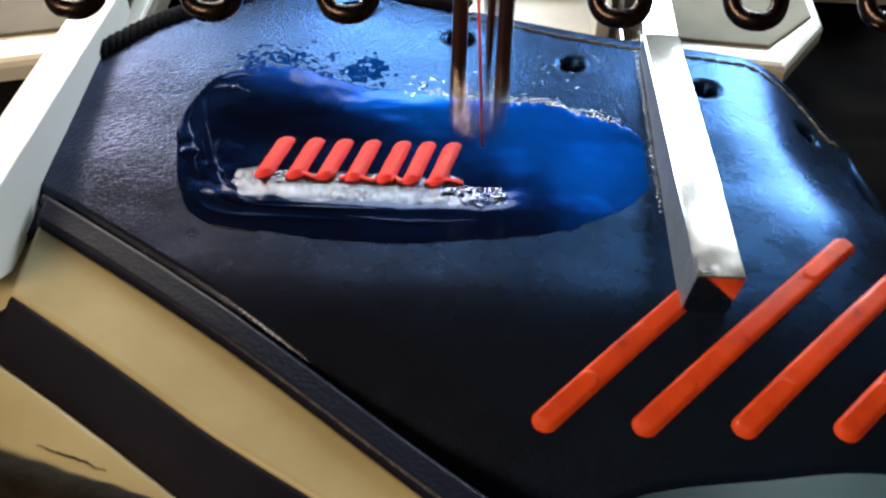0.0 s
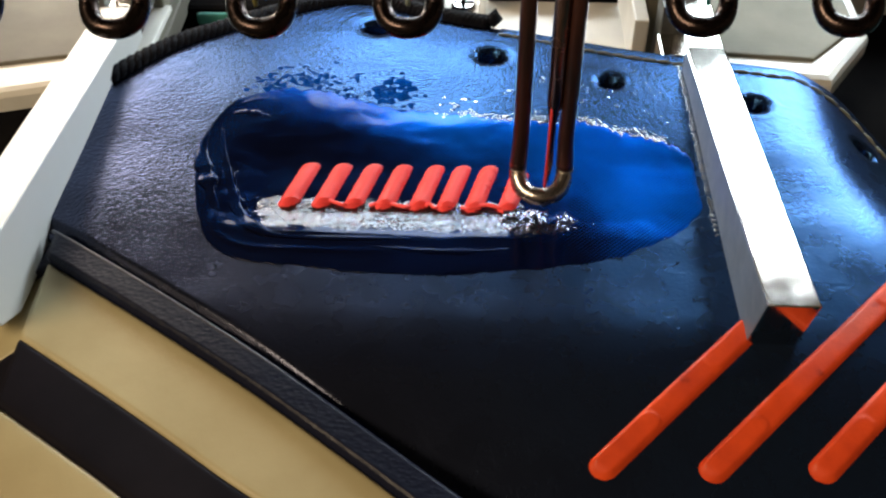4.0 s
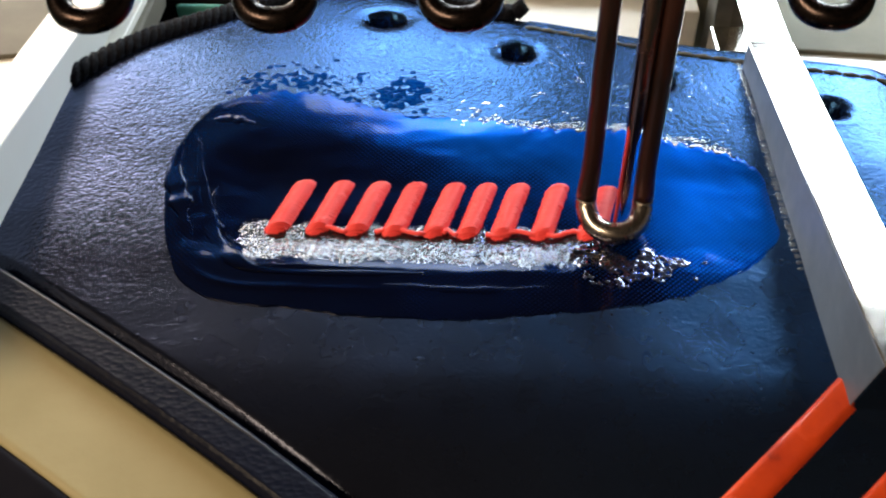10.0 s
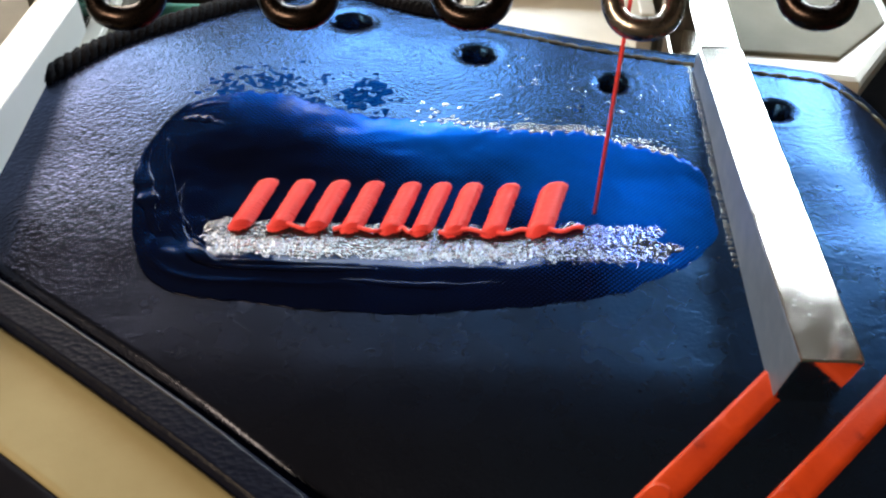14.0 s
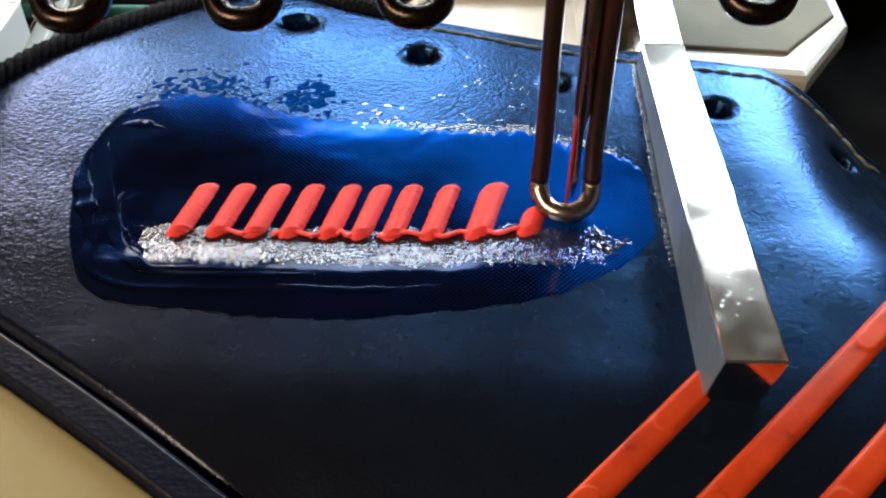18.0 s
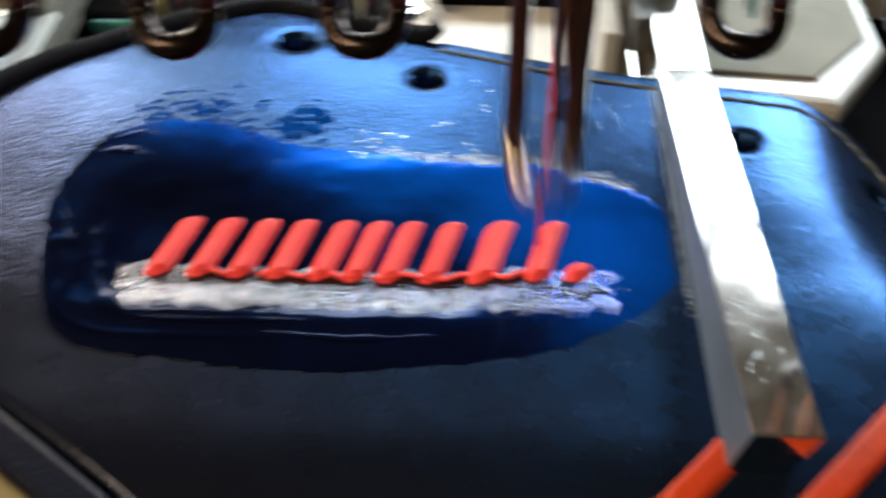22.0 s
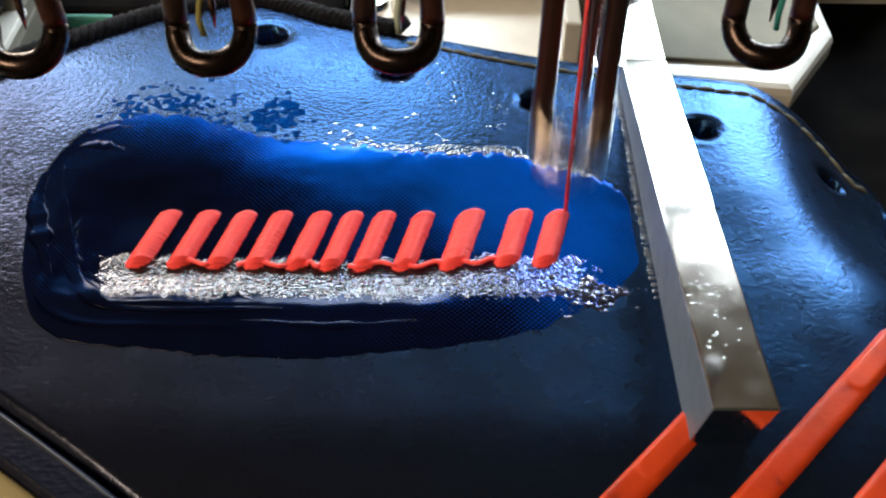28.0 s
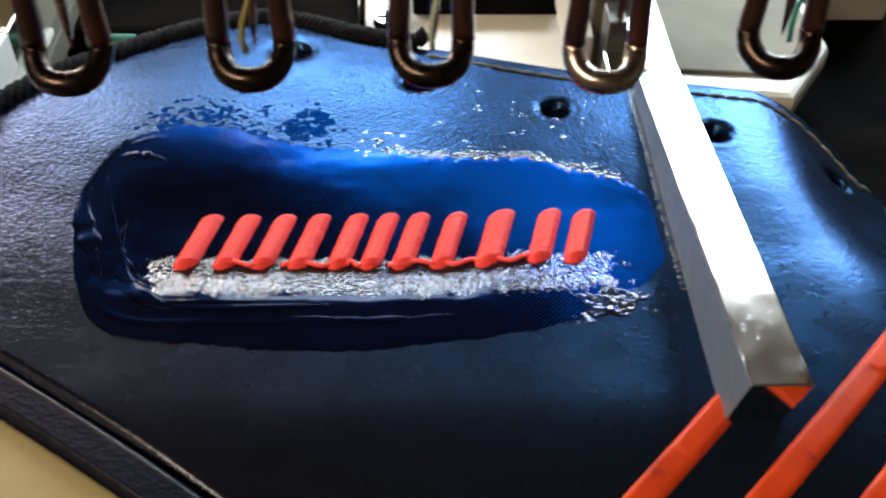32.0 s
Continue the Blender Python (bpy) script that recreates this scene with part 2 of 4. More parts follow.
WELT = material("textured_navy_welt", (0.0035, 0.005, 0.015), 0.36, spec=0.15)
_w = nd(WELT, "ShaderNodeTexVoronoi", Scale=1400.0)
wire(WELT, coords(WELT, (1, 1.6, 1), 33), _w.inputs["Vector"])
wire(WELT, bump(WELT, _w.outputs["Distance"], 0.22, 0.0002), bsdf(WELT).inputs["Normal"])
RIM = material("glossy_navy_rim", (0.012, 0.012, 0.022), 0.36, spec=0.6)
wire(RIM, bump(RIM, noise_tex(RIM, coords(RIM), 1500, 3), 0.2, 0.0001), bsdf(RIM).inputs["Normal"])
ORANGE = material("orange_rubber", (0.62, 0.065, 0.012), 0.55, spec=0.25)
wire(ORANGE, ramp(ORANGE, noise_tex(ORANGE, coords(ORANGE), 220, 5), [(0.27, (0.20, 0.016, 0.006)), (0.36, (0.46, 0.038, 0.006)), (0.7, (0.66, 0.066, 0.010))]), bsdf(ORANGE).inputs["Base Color"])
bsdf(ORANGE).inputs["Coat Weight"].default_value = 0.15
wire(ORANGE, bump(ORANGE, noise_tex(ORANGE, coords(ORANGE), 1100, 4), 0.25, 0.0002), bsdf(ORANGE).inputs["Normal"])
THREAD = material("coral_red_thread", (0.95, 0.080, 0.080), 0.5, spec=0.3)
wire(THREAD, bump(THREAD, noise_tex(THREAD, coords(THREAD), 6000, 3), 0.5, 0.0001), bsdf(THREAD).inputs["Normal"])
TEAL_YARN = material("teal_yarn", (0.02, 0.20, 0.19), 0.6)
OLIVE_YARN = material("olive_yarn", (0.22, 0.20, 0.06), 0.6)
PALE_YARN = material("pale_yarn", (0.35, 0.42, 0.36), 0.6)
for _m in (TEAL_YARN, OLIVE_YARN, PALE_YARN):
    wire(_m, bump(_m, noise_tex(_m, coords(_m), 5000, 2), 0.5, 0.0001), bsdf(_m).inputs["Normal"])
SEAM = material("olive_seam_thread", (0.11, 0.11, 0.08), 0.65)
wire(SEAM, bump(SEAM, noise_tex(SEAM, coords(SEAM), 5000, 2), 0.5, 0.0001), bsdf(SEAM).inputs["Normal"])
CORD = material("navy_cord_yarn", (0.010, 0.011, 0.022), 0.8, spec=0.15)
wire(CORD, ramp(CORD, noise_tex(CORD, coords(CORD), 900, 3), [(0.3, (0.002, 0.0023, 0.0045)), (0.7, (0.0065, 0.007, 0.0125))]), bsdf(CORD).inputs["Base Color"])
wire(CORD, bump(CORD, noise_tex(CORD, coords(CORD), 4000, 3), 0.8, 0.0003), bsdf(CORD).inputs["Normal"])
WALL = material("room_plaster", (0.09, 0.09, 0.095), 0.8)
wire(WALL, ramp(WALL, noise_tex(WALL, coords(WALL), 3, 4), [(0.3, (0.30, 0.29, 0.28)), (0.7, (0.38, 0.37, 0.36))]), bsdf(WALL).inputs["Base Color"])
# the soaked patch: deep blue woven face under a skin of liquid
WET = material("soaked_blue_weave", (0.001, 0.012, 0.06), 0.22, metal=1.0, coat=0.55, coat_rough=0.09)
bsdf(WET).inputs["Coat IOR"].default_value = 1.36
bsdf(WET).inputs["Specular Tint"].default_value = (0.45, 0.60, 1.0, 1)
SOAKED = material("soaked_blue_spots", (0.0006, 0.014, 0.085), 0.38, metal=1.0)
bsdf(SOAKED).inputs["Specular Tint"].default_value = (0.35, 0.55, 1.0, 1)
for _m in (WET, SOAKED):
    _wv = coords(_m, (1, 1, 1), 45)
    _wx, _wy = nd(_m, "ShaderNodeTexWave", Scale=800.0, Distortion=0.5), nd(_m, "ShaderNodeTexWave", Scale=800.0, Distortion=0.5)
    _wx.bands_direction, _wy.bands_direction = "X", "Y"
    wire(_m, _wv, _wx.inputs["Vector"])
    wire(_m, _wv, _wy.inputs["Vector"])
    _weave = mixf(_m, "MULTIPLY", _wx.outputs["Fac"], _wy.outputs["Fac"])
    # lamp light fading to the patch's left and front, painted unevenly into colour
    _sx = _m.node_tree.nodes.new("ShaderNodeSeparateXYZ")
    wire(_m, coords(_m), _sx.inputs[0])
    _dim_side = nd(_m, "ShaderNodeMapRange", From_Min=-0.010, From_Max=0.028, To_Min=0.62 if _m is WET else 0.0, To_Max=0.0)
    _dim_side.interpolation_type = "SMOOTHSTEP"
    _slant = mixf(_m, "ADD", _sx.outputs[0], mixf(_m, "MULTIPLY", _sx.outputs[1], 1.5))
    wire(_m, mixf(_m, "ADD", _slant, mixf(_m, "MULTIPLY", noise_tex(_m, coords(_m), 90, 4), 0.014)), _dim_side.inputs["Value"])
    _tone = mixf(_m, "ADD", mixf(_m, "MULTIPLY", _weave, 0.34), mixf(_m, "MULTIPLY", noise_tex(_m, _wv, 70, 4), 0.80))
    _dye = ramp(_m, mixf(_m, "SUBTRACT", _tone, _dim_side.outputs["Result"]), [(0.0, (0.0012, 0.0020, 0.009)), (0.16, (0.0012, 0.008, 0.055)), (0.34, (0.0008, 0.047, 0.285)), (0.8, (0.0010, 0.086, 0.53))] if _m is WET else [(0.0, (0.0016, 0.016, 0.080)), (0.8, (0.0026, 0.032, 0.155))])
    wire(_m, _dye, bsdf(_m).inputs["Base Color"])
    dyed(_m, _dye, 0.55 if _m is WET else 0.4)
    wire(_m, bump(_m, _weave, 0.10, 0.0001), bsdf(_m).inputs["Normal"])
_wv = coords(WET)
_n = bump(WET, noise_tex(WET, _wv, 160, 2), 0.05, 0.0005)
_n = bump(WET, noise_tex(WET, _wv, 3300, 2, 0.7), 0.05, 0.0001, _n)
wire(WET, _n, bsdf(WET).inputs["Coat Normal"])
SKIN = WET.copy()
SKIN.name = "crumpled_liquid_skin"
bsdf(SKIN).inputs["Coat Weight"].default_value = 1.0
SKIN.node_tree.nodes["Dye"].inputs[0].default_value = 0.1
bsdf(SKIN).inputs["Coat Roughness"].default_value = 0.13
bsdf(SKIN).inputs["Coat IOR"].default_value = 2.1
BEAD = material("dark_liquid_bead", (0.004, 0.008, 0.02), 0.10, coat=1.0, coat_rough=0.05)
bsdf(BEAD).inputs["Coat IOR"].default_value = 2.1
DROP = material("clear_drop", (0.9, 0.95, 1.0), 0.03)
bsdf(DROP).inputs["Transmission Weight"].default_value = 1.0
bsdf(DROP).inputs["IOR"].default_value = 1.36

# ---- mesh helpers (all sizes below are millimetres) ----
def mesh_from(name, verts, faces, mat, smooth=True):
    me = bpy.data.meshes.new(name)
    me.from_pydata([(x * MM, y * MM, z * MM) for x, y, z in verts], [], faces)
    me.materials.append(mat)
    if smooth:
        me.polygons.foreach_set("use_smooth", [True] * len(me.polygons))
    me.update()
    return me


def link(name, me, parent=None, label="", at=None):
    ob = new(name, me)
    if at is not None:
        ob.matrix_basis = at
    if parent is not None:
        ob.parent = parent
    if label:
        ob["label"] = label
    return ob


def part(name, bm, mat, parent, label="", smooth=False):
    me = bpy.data.meshes.new(name)
    bm.to_mesh(me)
    bm.free()
    me.materials.append(mat)
    if smooth:
        me.polygons.foreach_set("use_smooth", [True] * len(me.polygons))
    return link(name, me, parent, label)


def block(bm, x0, x1, y0, y1, z0, z1, edge=0.3):
    """A box with rounded edges."""
    r = bmesh.ops.create_cube(bm, size=1.0)
    vs = r["verts"]
    for v in vs:
        v.co = Vector(((x0 + x1) / 2 + v.co.x * (x1 - x0), (y0 + y1) / 2 + v.co.y * (y1 - y0), (z0 + z1) / 2 + v.co.z * (z1 - z0))) * MM
    es = list({e for v in vs for e in v.link_edges})
    if edge:
        bmesh.ops.bevel(bm, geom=es, offset=edge * MM, segments=2, affect="EDGES", profile=0.5)


def prism(bm, outline, z0, z1, edge=0.0):
    """An upright slab over a plan outline."""
    lo = [bm.verts.new((x * MM, y * MM, z0 * MM)) for x, y in outline]
    hi = [bm.verts.new((x * MM, y * MM, z1 * MM)) for x, y in outline]
    n = len(outline)
    fs = [bm.faces.new(hi), bm.faces.new(lo[::-1])]
    fs += [bm.faces.new((lo[k], lo[(k + 1) % n], hi[(k + 1) % n], hi[k])) for k in range(n)]
    bmesh.ops.recalc_face_normals(bm, faces=fs)
    if edge:
        bmesh.ops.bevel(bm, geom=list(fs[0].edges), offset=edge * MM, segments=2, affect="EDGES", profile=0.5)


def tube(points, radius, sides=8, flat=1.0, caps=True):
    """A round bar along points; radius may be one number or one per point. Gives vertices and faces."""
    pts = [Vector(p) for p in points]
    rr = radius if isinstance(radius, (list, tuple)) else [radius] * len(pts)
    verts, faces, a = [], [], None
    for k, p in enumerate(pts):
        d = (pts[min(k + 1, len(pts) - 1)] - pts[max(k - 1, 0)]).normalized()
        if a is None:
            a = d.cross(Vector((0, 0, 1)))
            if a.length < 0.05:
                a = d.cross(Vector((0, 1, 0)))
        else:
            a = a - d * a.dot(d)
        a.normalize()
        b = a.cross(d)
        for s in range(sides):
            w = 2 * math.pi * s / sides
            verts.append(tuple(p + (a * math.cos(w) + b * math.sin(w) * flat) * rr[k]))
    n = len(pts)
    for k in range(n - 1):
        for s in range(sides):
            s2 = (s + 1) % sides
            faces.append((k * sides + s, k * sides + s2, (k + 1) * sides + s2, (k + 1) * sides + s))
    if caps:
        faces.append(tuple(range(sides))[::-1])
        faces.append(tuple((n - 1) * sides + s for s in range(sides)))
    return verts, faces


def knots(table, x):
    """A smooth curve through a short table of (x, y)."""
    if x <= table[0][0]:
        return table[0][1]
    for k in range(len(table) - 1):
        (a, p), (b, q) = table[k], table[k + 1]
        if x <= b:
            m0 = (q - (table[k - 1][1] if k else p)) / (b - (table[k - 1][0] if k else a))
            m1 = ((table[k + 2][1] if k + 2 < len(table) else q) - p) / ((table[k + 2][0] if k + 2 < len(table) else b) - a)
            h, u = b - a, (x - a) / (b - a)
            return (2 * u**3 - 3 * u**2 + 1) * p + (u**3 - 2 * u**2 + u) * h * m0 + (-2 * u**3 + 3 * u**2) * q + (u**3 - u**2) * h * m1
    return table[-1][1]


def step(a, b, x):
    u = min(1.0, max(0.0, (x - a) / (b - a)))
    return u * u * (3 - 2 * u)


# ---- the room ----
def room():
    bm = bmesh.new()
    block(bm, -2000, 2000, -2000, 2000, -830, -780, 0)
    tagged(part("floor", bm, BLACK, None), "dark workshop floor", "floor", kind="structure")
    for name, b in (("wall_north", (-2000, 2000, 2000, 2100, -780, 1700)), ("wall_south", (-2000, 2000, -2100, -2000, -780, 1700)),
                    ("wall_east", (2000, 2100, -2000, 2000, -780, 1700)), ("wall_west", (-2100, -2000, -2000, 2000, -780, 1700))):
        bm = bmesh.new()
        block(bm, *b, 0)
        tagged(part(name, bm, WALL, None), "plain grey workshop wall", "wall", kind="structure")
    bm = bmesh.new()
    block(bm, -2100, 2100, -2100, 2100, 2450, 2550, 0)
    tagged(part("ceiling", bm, WALL, None), "plain grey ceiling", "ceiling", kind="structure")
    table = tagged(new("work_table"), "dark teal table under the embroidery machine", "table")
    bm = bmesh.new()
    block(bm, -500, 500, -260, 420, -75, -50, 2)
    part("tabletop", bm, TEAL, table)
    for x in (-470, 430):
        for y in (-230, 350):
            bm = bmesh.new()
            block(bm, x, x + 40, y, y + 40, -780, -75, 1)
            part("leg", bm, BLACK, table)


room()

# ---- the shoe ----
# centre and size of each eyelet
EYELETS = [(-15.5, 36.9, 1.7), (1.0, 28.3, 1.35), (17.3, 22.3, 1.12), (35.6, 17.4, 1.1), (50.6, 14.2, 1.0)]
TOP = [(-60, 0), (-55, 15.0), (-51, 20.4), (-46.5, 26.0), (-43.5, 29.3), (-39.3, 33.2), (-33.6, 38.6), (-29.0, 42.0), (-19.5, 46.6), (-7, 40.2), (4, 36.2), (12.6, 32.8), (26.4, 29.2), (36, 27.2), (39.6, 26.7), (43, 26.9), (46.1, 25.7), (48.8, 24.2), (54, 19.1), (59.4, 12), (57.8, -4.6), (63, -4)]
# the leather's edge below the stripes
LOWER = [(-60, -47), (8, -47), (15.5, -45.2), (24, -42.4), (36, -41), (48, -39.8), (63, -39)]
SOLE = [(-60, -2.5), (-50.9, -8.0), (-32.2, -20.2), (-12.6, -34.0), (4, -46.2), (12, -52)]


def text_gap(x, y):
    """How far a place lies outside the stitched field."""
    d = math.hypot(max(0.0, (-25.5 - x) * 0.7, (x - 19.3) * 0.7), max(0.0, -4.4 - y, (y - 2.0) * 0.55))
    return max(0.0, d + 0.7 * noise.noise((x * 0.22, y * 0.3, 1.7)) + 0.25 * noise.noise((x * 0.6, y * 0.7, 4.7)))


def upper_height(x, y):
    z = 0.0
    d = max(0.0, -21 - y)
    z -= 0.0156 * d * d if d < 22 else 0.0156 * 484 + 0.75 * (d - 22)
    d = max(0.0, -41 - x)
    z -= 0.004 * d * d
    d = max(0.0, y - 18)
    z -= 0.004 * d * d
    # the collar bends away beyond the arm
    d = max(0.0, x - 43)
    z -= 0.02 * d * d + 6.0 * step(37, 61, x) * step(-10, 12, y)
    # soft folds of the quarter, and the pull of the stitching
    z += 0.4 * (noise.noise((x * 0.045, y * 0.06, 3.1)))
    z += 0.06 * noise.noise((x * 0.16, y * 0.2, 7.7))
    d = text_gap(x, y)
    z -= 0.75 * (1 - step(0.0, 5.6, d)) * (1 - 0.72 * step(5.0, 12.0, x))
    # the crease against the welt
    if x < 10:
        gap = y - knots(SOLE, x) + 0.7
        z -= 0.9 * (1 - step(0.0, 1.7, gap))
    return z


def quarter_height(x, y):
    z = upper_height(x, y)
    for ex, ey, size in EYELETS:
        a = 0.5
        r = math.hypot(((x - ex) * math.cos(a) + (y - ey) * math.sin(a)) * 1.12, ((y - ey) * math.cos(a) - (x - ex) * math.sin(a)) * 1.12) / size
        if 2.2 < r < 6 and y > ey:
            z += 0.04 * math.cos(2 * math.pi * (r - 2.7) / 0.85) * math.exp(-((r - 3.6) / 1.0) ** 2) * step(0, 2.0, y - ey) * step(3, -1, x - ex)
        if r < 5:
            z += 0.05 * math.exp(-((r - 2.8) / 0.8) ** 2) - 0.18 * math.exp(-((r - 1.9) / 0.55) ** 2) - 5.5 * (1 - step(1.35, 1.75, r))
    return z


def sheet(x0, x1, lo, hi, height, nx, ny, thick, bow=0.0):
    """A sheet of leather or rubber between two edge curves, with its turned-down rim."""
    verts, faces = [], []
    for i in range(nx + 1):
        x = x0 + (x1 - x0) * i / nx
        a, b = lo(x), hi(x)
        for j in range(ny + 1):
            y = a + (b - a) * j / ny
            verts.append((x, y, height(x, y)))
    w = ny + 1
    for i in range(nx):
        for j in range(ny):
            faces.append((i * w + j, (i + 1) * w + j, (i + 1) * w + j + 1, i * w + j + 1))
    rim = [i * w for i in range(nx + 1)] + [nx * w + j for j in range(1, ny + 1)] + [i * w + ny for i in range(nx - 1, -1, -1)] + [j for j in range(ny - 1, 0, -1)]
    base = len(verts)
    for k in rim:
        x, y, z = verts[k]
        verts.append((x, y, z - thick))
    n = len(rim)
    for k in range(n):
        faces.append((rim[k], base + k, base + (k + 1) % n, rim[(k + 1) % n]))
    return verts, faces


shoe = tagged(new("shoe"), "blue leather sneaker lying on its side, clamped for stitching", "shoe")


def shoe_parts():
    v, f = sheet(-59, 63, lambda x: max(knots(LOWER, x), knots(SOLE, x) - 1.5), lambda x: knots(TOP, x), quarter_height, 360, 250, 2.0)
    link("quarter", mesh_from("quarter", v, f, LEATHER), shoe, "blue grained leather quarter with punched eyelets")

    # the sole's side wall, in bands of rubber
    def sole_z(x, y):
        o = knots(SOLE, x) - y
        z = -2.6 - 1.8 * step(-26, 2, x)
        return z + 1.6 * step(-2.2, 0.0, o) - (0.07 + 0.06 * step(-40, 0, x)) * max(0, o - 5) - 0.012 * max(0.0, o - 20) ** 2

    # the bands draw together towards the toe
    def band_y(x, o):
        return knots(SOLE, x) - o + 2.6 * step(-26, -4, x) * step(8, 15, o)

    for name, mat, a, b, lift, label in (("welt", WELT, 0.7, 4.85, 1.2, "textured navy rubber welt"), ("sole_band", CREAM, 4.9, 15.6, 0.0, "cream rubber sole band"),
                                         ("sole_band", NAVY_RUBBER, 15.65, 23.8, 0.08, "navy rubber sole band"), ("sole_band", CREAM, 23.85, 33.0, 0.0, "cream rubber sole band"),
                                         ("outsole", NAVY_RUBBER, 33.1, 42.0, -0.6, "dark rubber outsole")):
        v, f = sheet(-49.0, 11.0, lambda x: band_y(x, b), lambda x: band_y(x, a),
                     lambda x, y: sole_z(x, y) + lift - 0.35 * (1 - step(0, 0.5, band_y(x, a) - y)) - 0.35 * (1 - step(0, 0.5, y - band_y(x, b))), 110, 24, 6.0)
        link(name, mesh_from(name, v, f, mat), shoe, label)

    # past the heel's edge the bands turn down and back
    def heel_y(x):
        return knots(SOLE, -49.4) + 0.55 * (x + 49.4)

    for name, mat, a, b, lift, label in (("heel_welt", WELT, 0.7, 4.9, 1.2, "textured navy rubber welt"), ("heel_band", CREAM, 4.9, 15.6, 0.0, "cream rubber heel band"),
                                         ("heel_band", NAVY_RUBBER, 15.65, 23.8, 0.05, "navy rubber heel band"), ("heel_band", CREAM, 23.85, 33.0, 0.0, "cream rubber heel band")):
        v, f = sheet(-66.0, -49.05, lambda x: heel_y(x) - b, lambda x: heel_y(x) - a, lambda x, y: -2.75 + lift - 0.07 * max(0.0, heel_y(x) - y - 5) - 0.012 * max(0.0, heel_y(x) - y - 20) ** 2 - 0.35 * (-49.05 - x) - 0.02 * (-49.05 - x) ** 2, 24, 16, 5.0)
        link(name, mesh_from(name, v, f, mat), shoe, label)
    # the dark worn edge of the tread below the second band, and a crack in the rubber
    pts = [(-64 + 58 * k / 60, -47.4 - 0.25 * (-64 + 58 * k / 60 + 44) + 0.3 * noise.noise((k * 0.35, 0, 2)), -4.0 - 0.015 * k) for k in range(61)]
    v, f = tube(pts, 2.6, 14)
    link("tread_edge", mesh_from("tread_edge", v, f, TREAD), shoe, "dark fuzzy edge of the tread")
    pts = []
    for k in range(14):
        x, y = -40.6 + 8.2 * k / 13, -43.6 - 3.0 * k / 13 + 0.35 * noise.noise((k * 0.5, 3, 0))
        pts.append((x, y, sole_z(x, y) + 0.02))
    v, f = tube(pts, [0.05 + 0.10 * math.sin(math.pi * k / 13) for k in range(14)], 6)
    link("crack", mesh_from("crack", v, f, TREAD), shoe, "fine dark crack in the cream rubber")
    # the welt's upper rim: a fine glossy bead that runs out towards the toe
    pts, rr = [], []
    for k in range(80):
        x = -49.5 + 46.5 * k / 79
        y = knots(SOLE, x) - 1.2
        pts.append((x, y, sole_z(x, y) + 1.05))
        rr.append(0.22 * (1 - 0.85 * step(-26, -8, x)) + 0.03 * noise.noise((x * 0.7, 0, 6)))
    v, f = tube(pts, rr, 10)
    link("welt_rim", mesh_from("welt_rim", v, f, RIM), shoe, "glossy dark rim of the welt")

    # raised orange stripes, bowed with the panel, each with an embossed pad at either end
    def laid(lx, ly):
        x, y = lx, ly
        for _ in range(4):
            drop = -upper_height(x, y)
            x, y = lx + drop * lx / 85, ly + drop * (ly + 95) / 85
        return x, y

    for (ax, ay), (bx, by) in (((11.6, -40.0), (28.3, -22.2)), ((21.8, -40.0), (48.0, -13.2)), ((32.0, -39.7), (60.0, -11.2)), ((42.4, -39.6), (63.0, -19.0)), ((53.0, -39.2), (67.0, -25.5))):
        length = math.hypot(bx - ax, by - ay)
        ux, uy = (bx - ax) / length, (by - ay) / length
        verts, faces, n, m = [], [], 150, 22
        for i in range(n + 1):
            s = -1.45 + (length + 2.9) * i / n
            over = max(0.0, -s, s - length)
            half = 1.5 * math.sqrt(max(0.02, 1 - (over / 1.46) ** 2))
            end = min(s, length - s)
            for j in range(m + 1):
                q = -1 + 2 * j / m
                x, y = laid(ax + ux * s - uy * half * q, ay + uy * s + ux * half * q)
                # the pad: a raised tongue with a rounded inner end
                tongue = 1 - step(0.80, 0.96, math.hypot(q * 1.25, max(0.0, end - 6.6) / 1.5, max(0.0, -end) / 1.3))
                verts.append((x, y, upper_height(x, y) - 0.25 + (0.80 * (1 - abs(q) ** 6.0) + 0.16 * tongue) * math.sqrt(max(0.0, 1 - (over / 1.5) ** 2))))
        for i in range(n):
            for j in range(m):
                k = i * (m + 1) + j
                faces.append((k, k + m + 1, k + m + 2, k + 1))
        link("stripe", mesh_from("stripe", verts, faces, ORANGE), shoe, "raised orange-red rubber stripe with embossed end pads")

    # the seam along the lacing edge: one thread loop after another
    x = 3.0
    while x < 58:
        y = knots(TOP, x) - 2.0
        x2 = x + 0.2
        slope = math.atan2(knots(TOP, x2) - knots(TOP, x), 0.2)
        dx, dy = math.cos(slope), math.sin(slope)
        pts = [(x + dx * s, y + dy * s, upper_height(x + dx * s, y + dy * s) + h) for s, h in ((-1.08, -0.25), (-0.9, 0.04), (0, 0.17), (0.9, 0.04), (1.08, -0.25))]
        v, f = tube(pts, [0.13, 0.19, 0.22, 0.19, 0.13], 6)
        link("seam_stitch", mesh_from("seam_stitch", v, f, SEAM), shoe)
        x += 2.12 * dx
    # the rolled edge above the seam
    pts = []
    for k in range(90):
        x = 2.5 + 57 * k / 89
        y = knots(TOP, x) + 0.1
        pts.append((x, y, upper_height(x, y) - 0.72))
    v, f = tube(pts, 0.75, 10)
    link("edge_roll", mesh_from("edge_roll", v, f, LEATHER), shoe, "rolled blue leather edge")
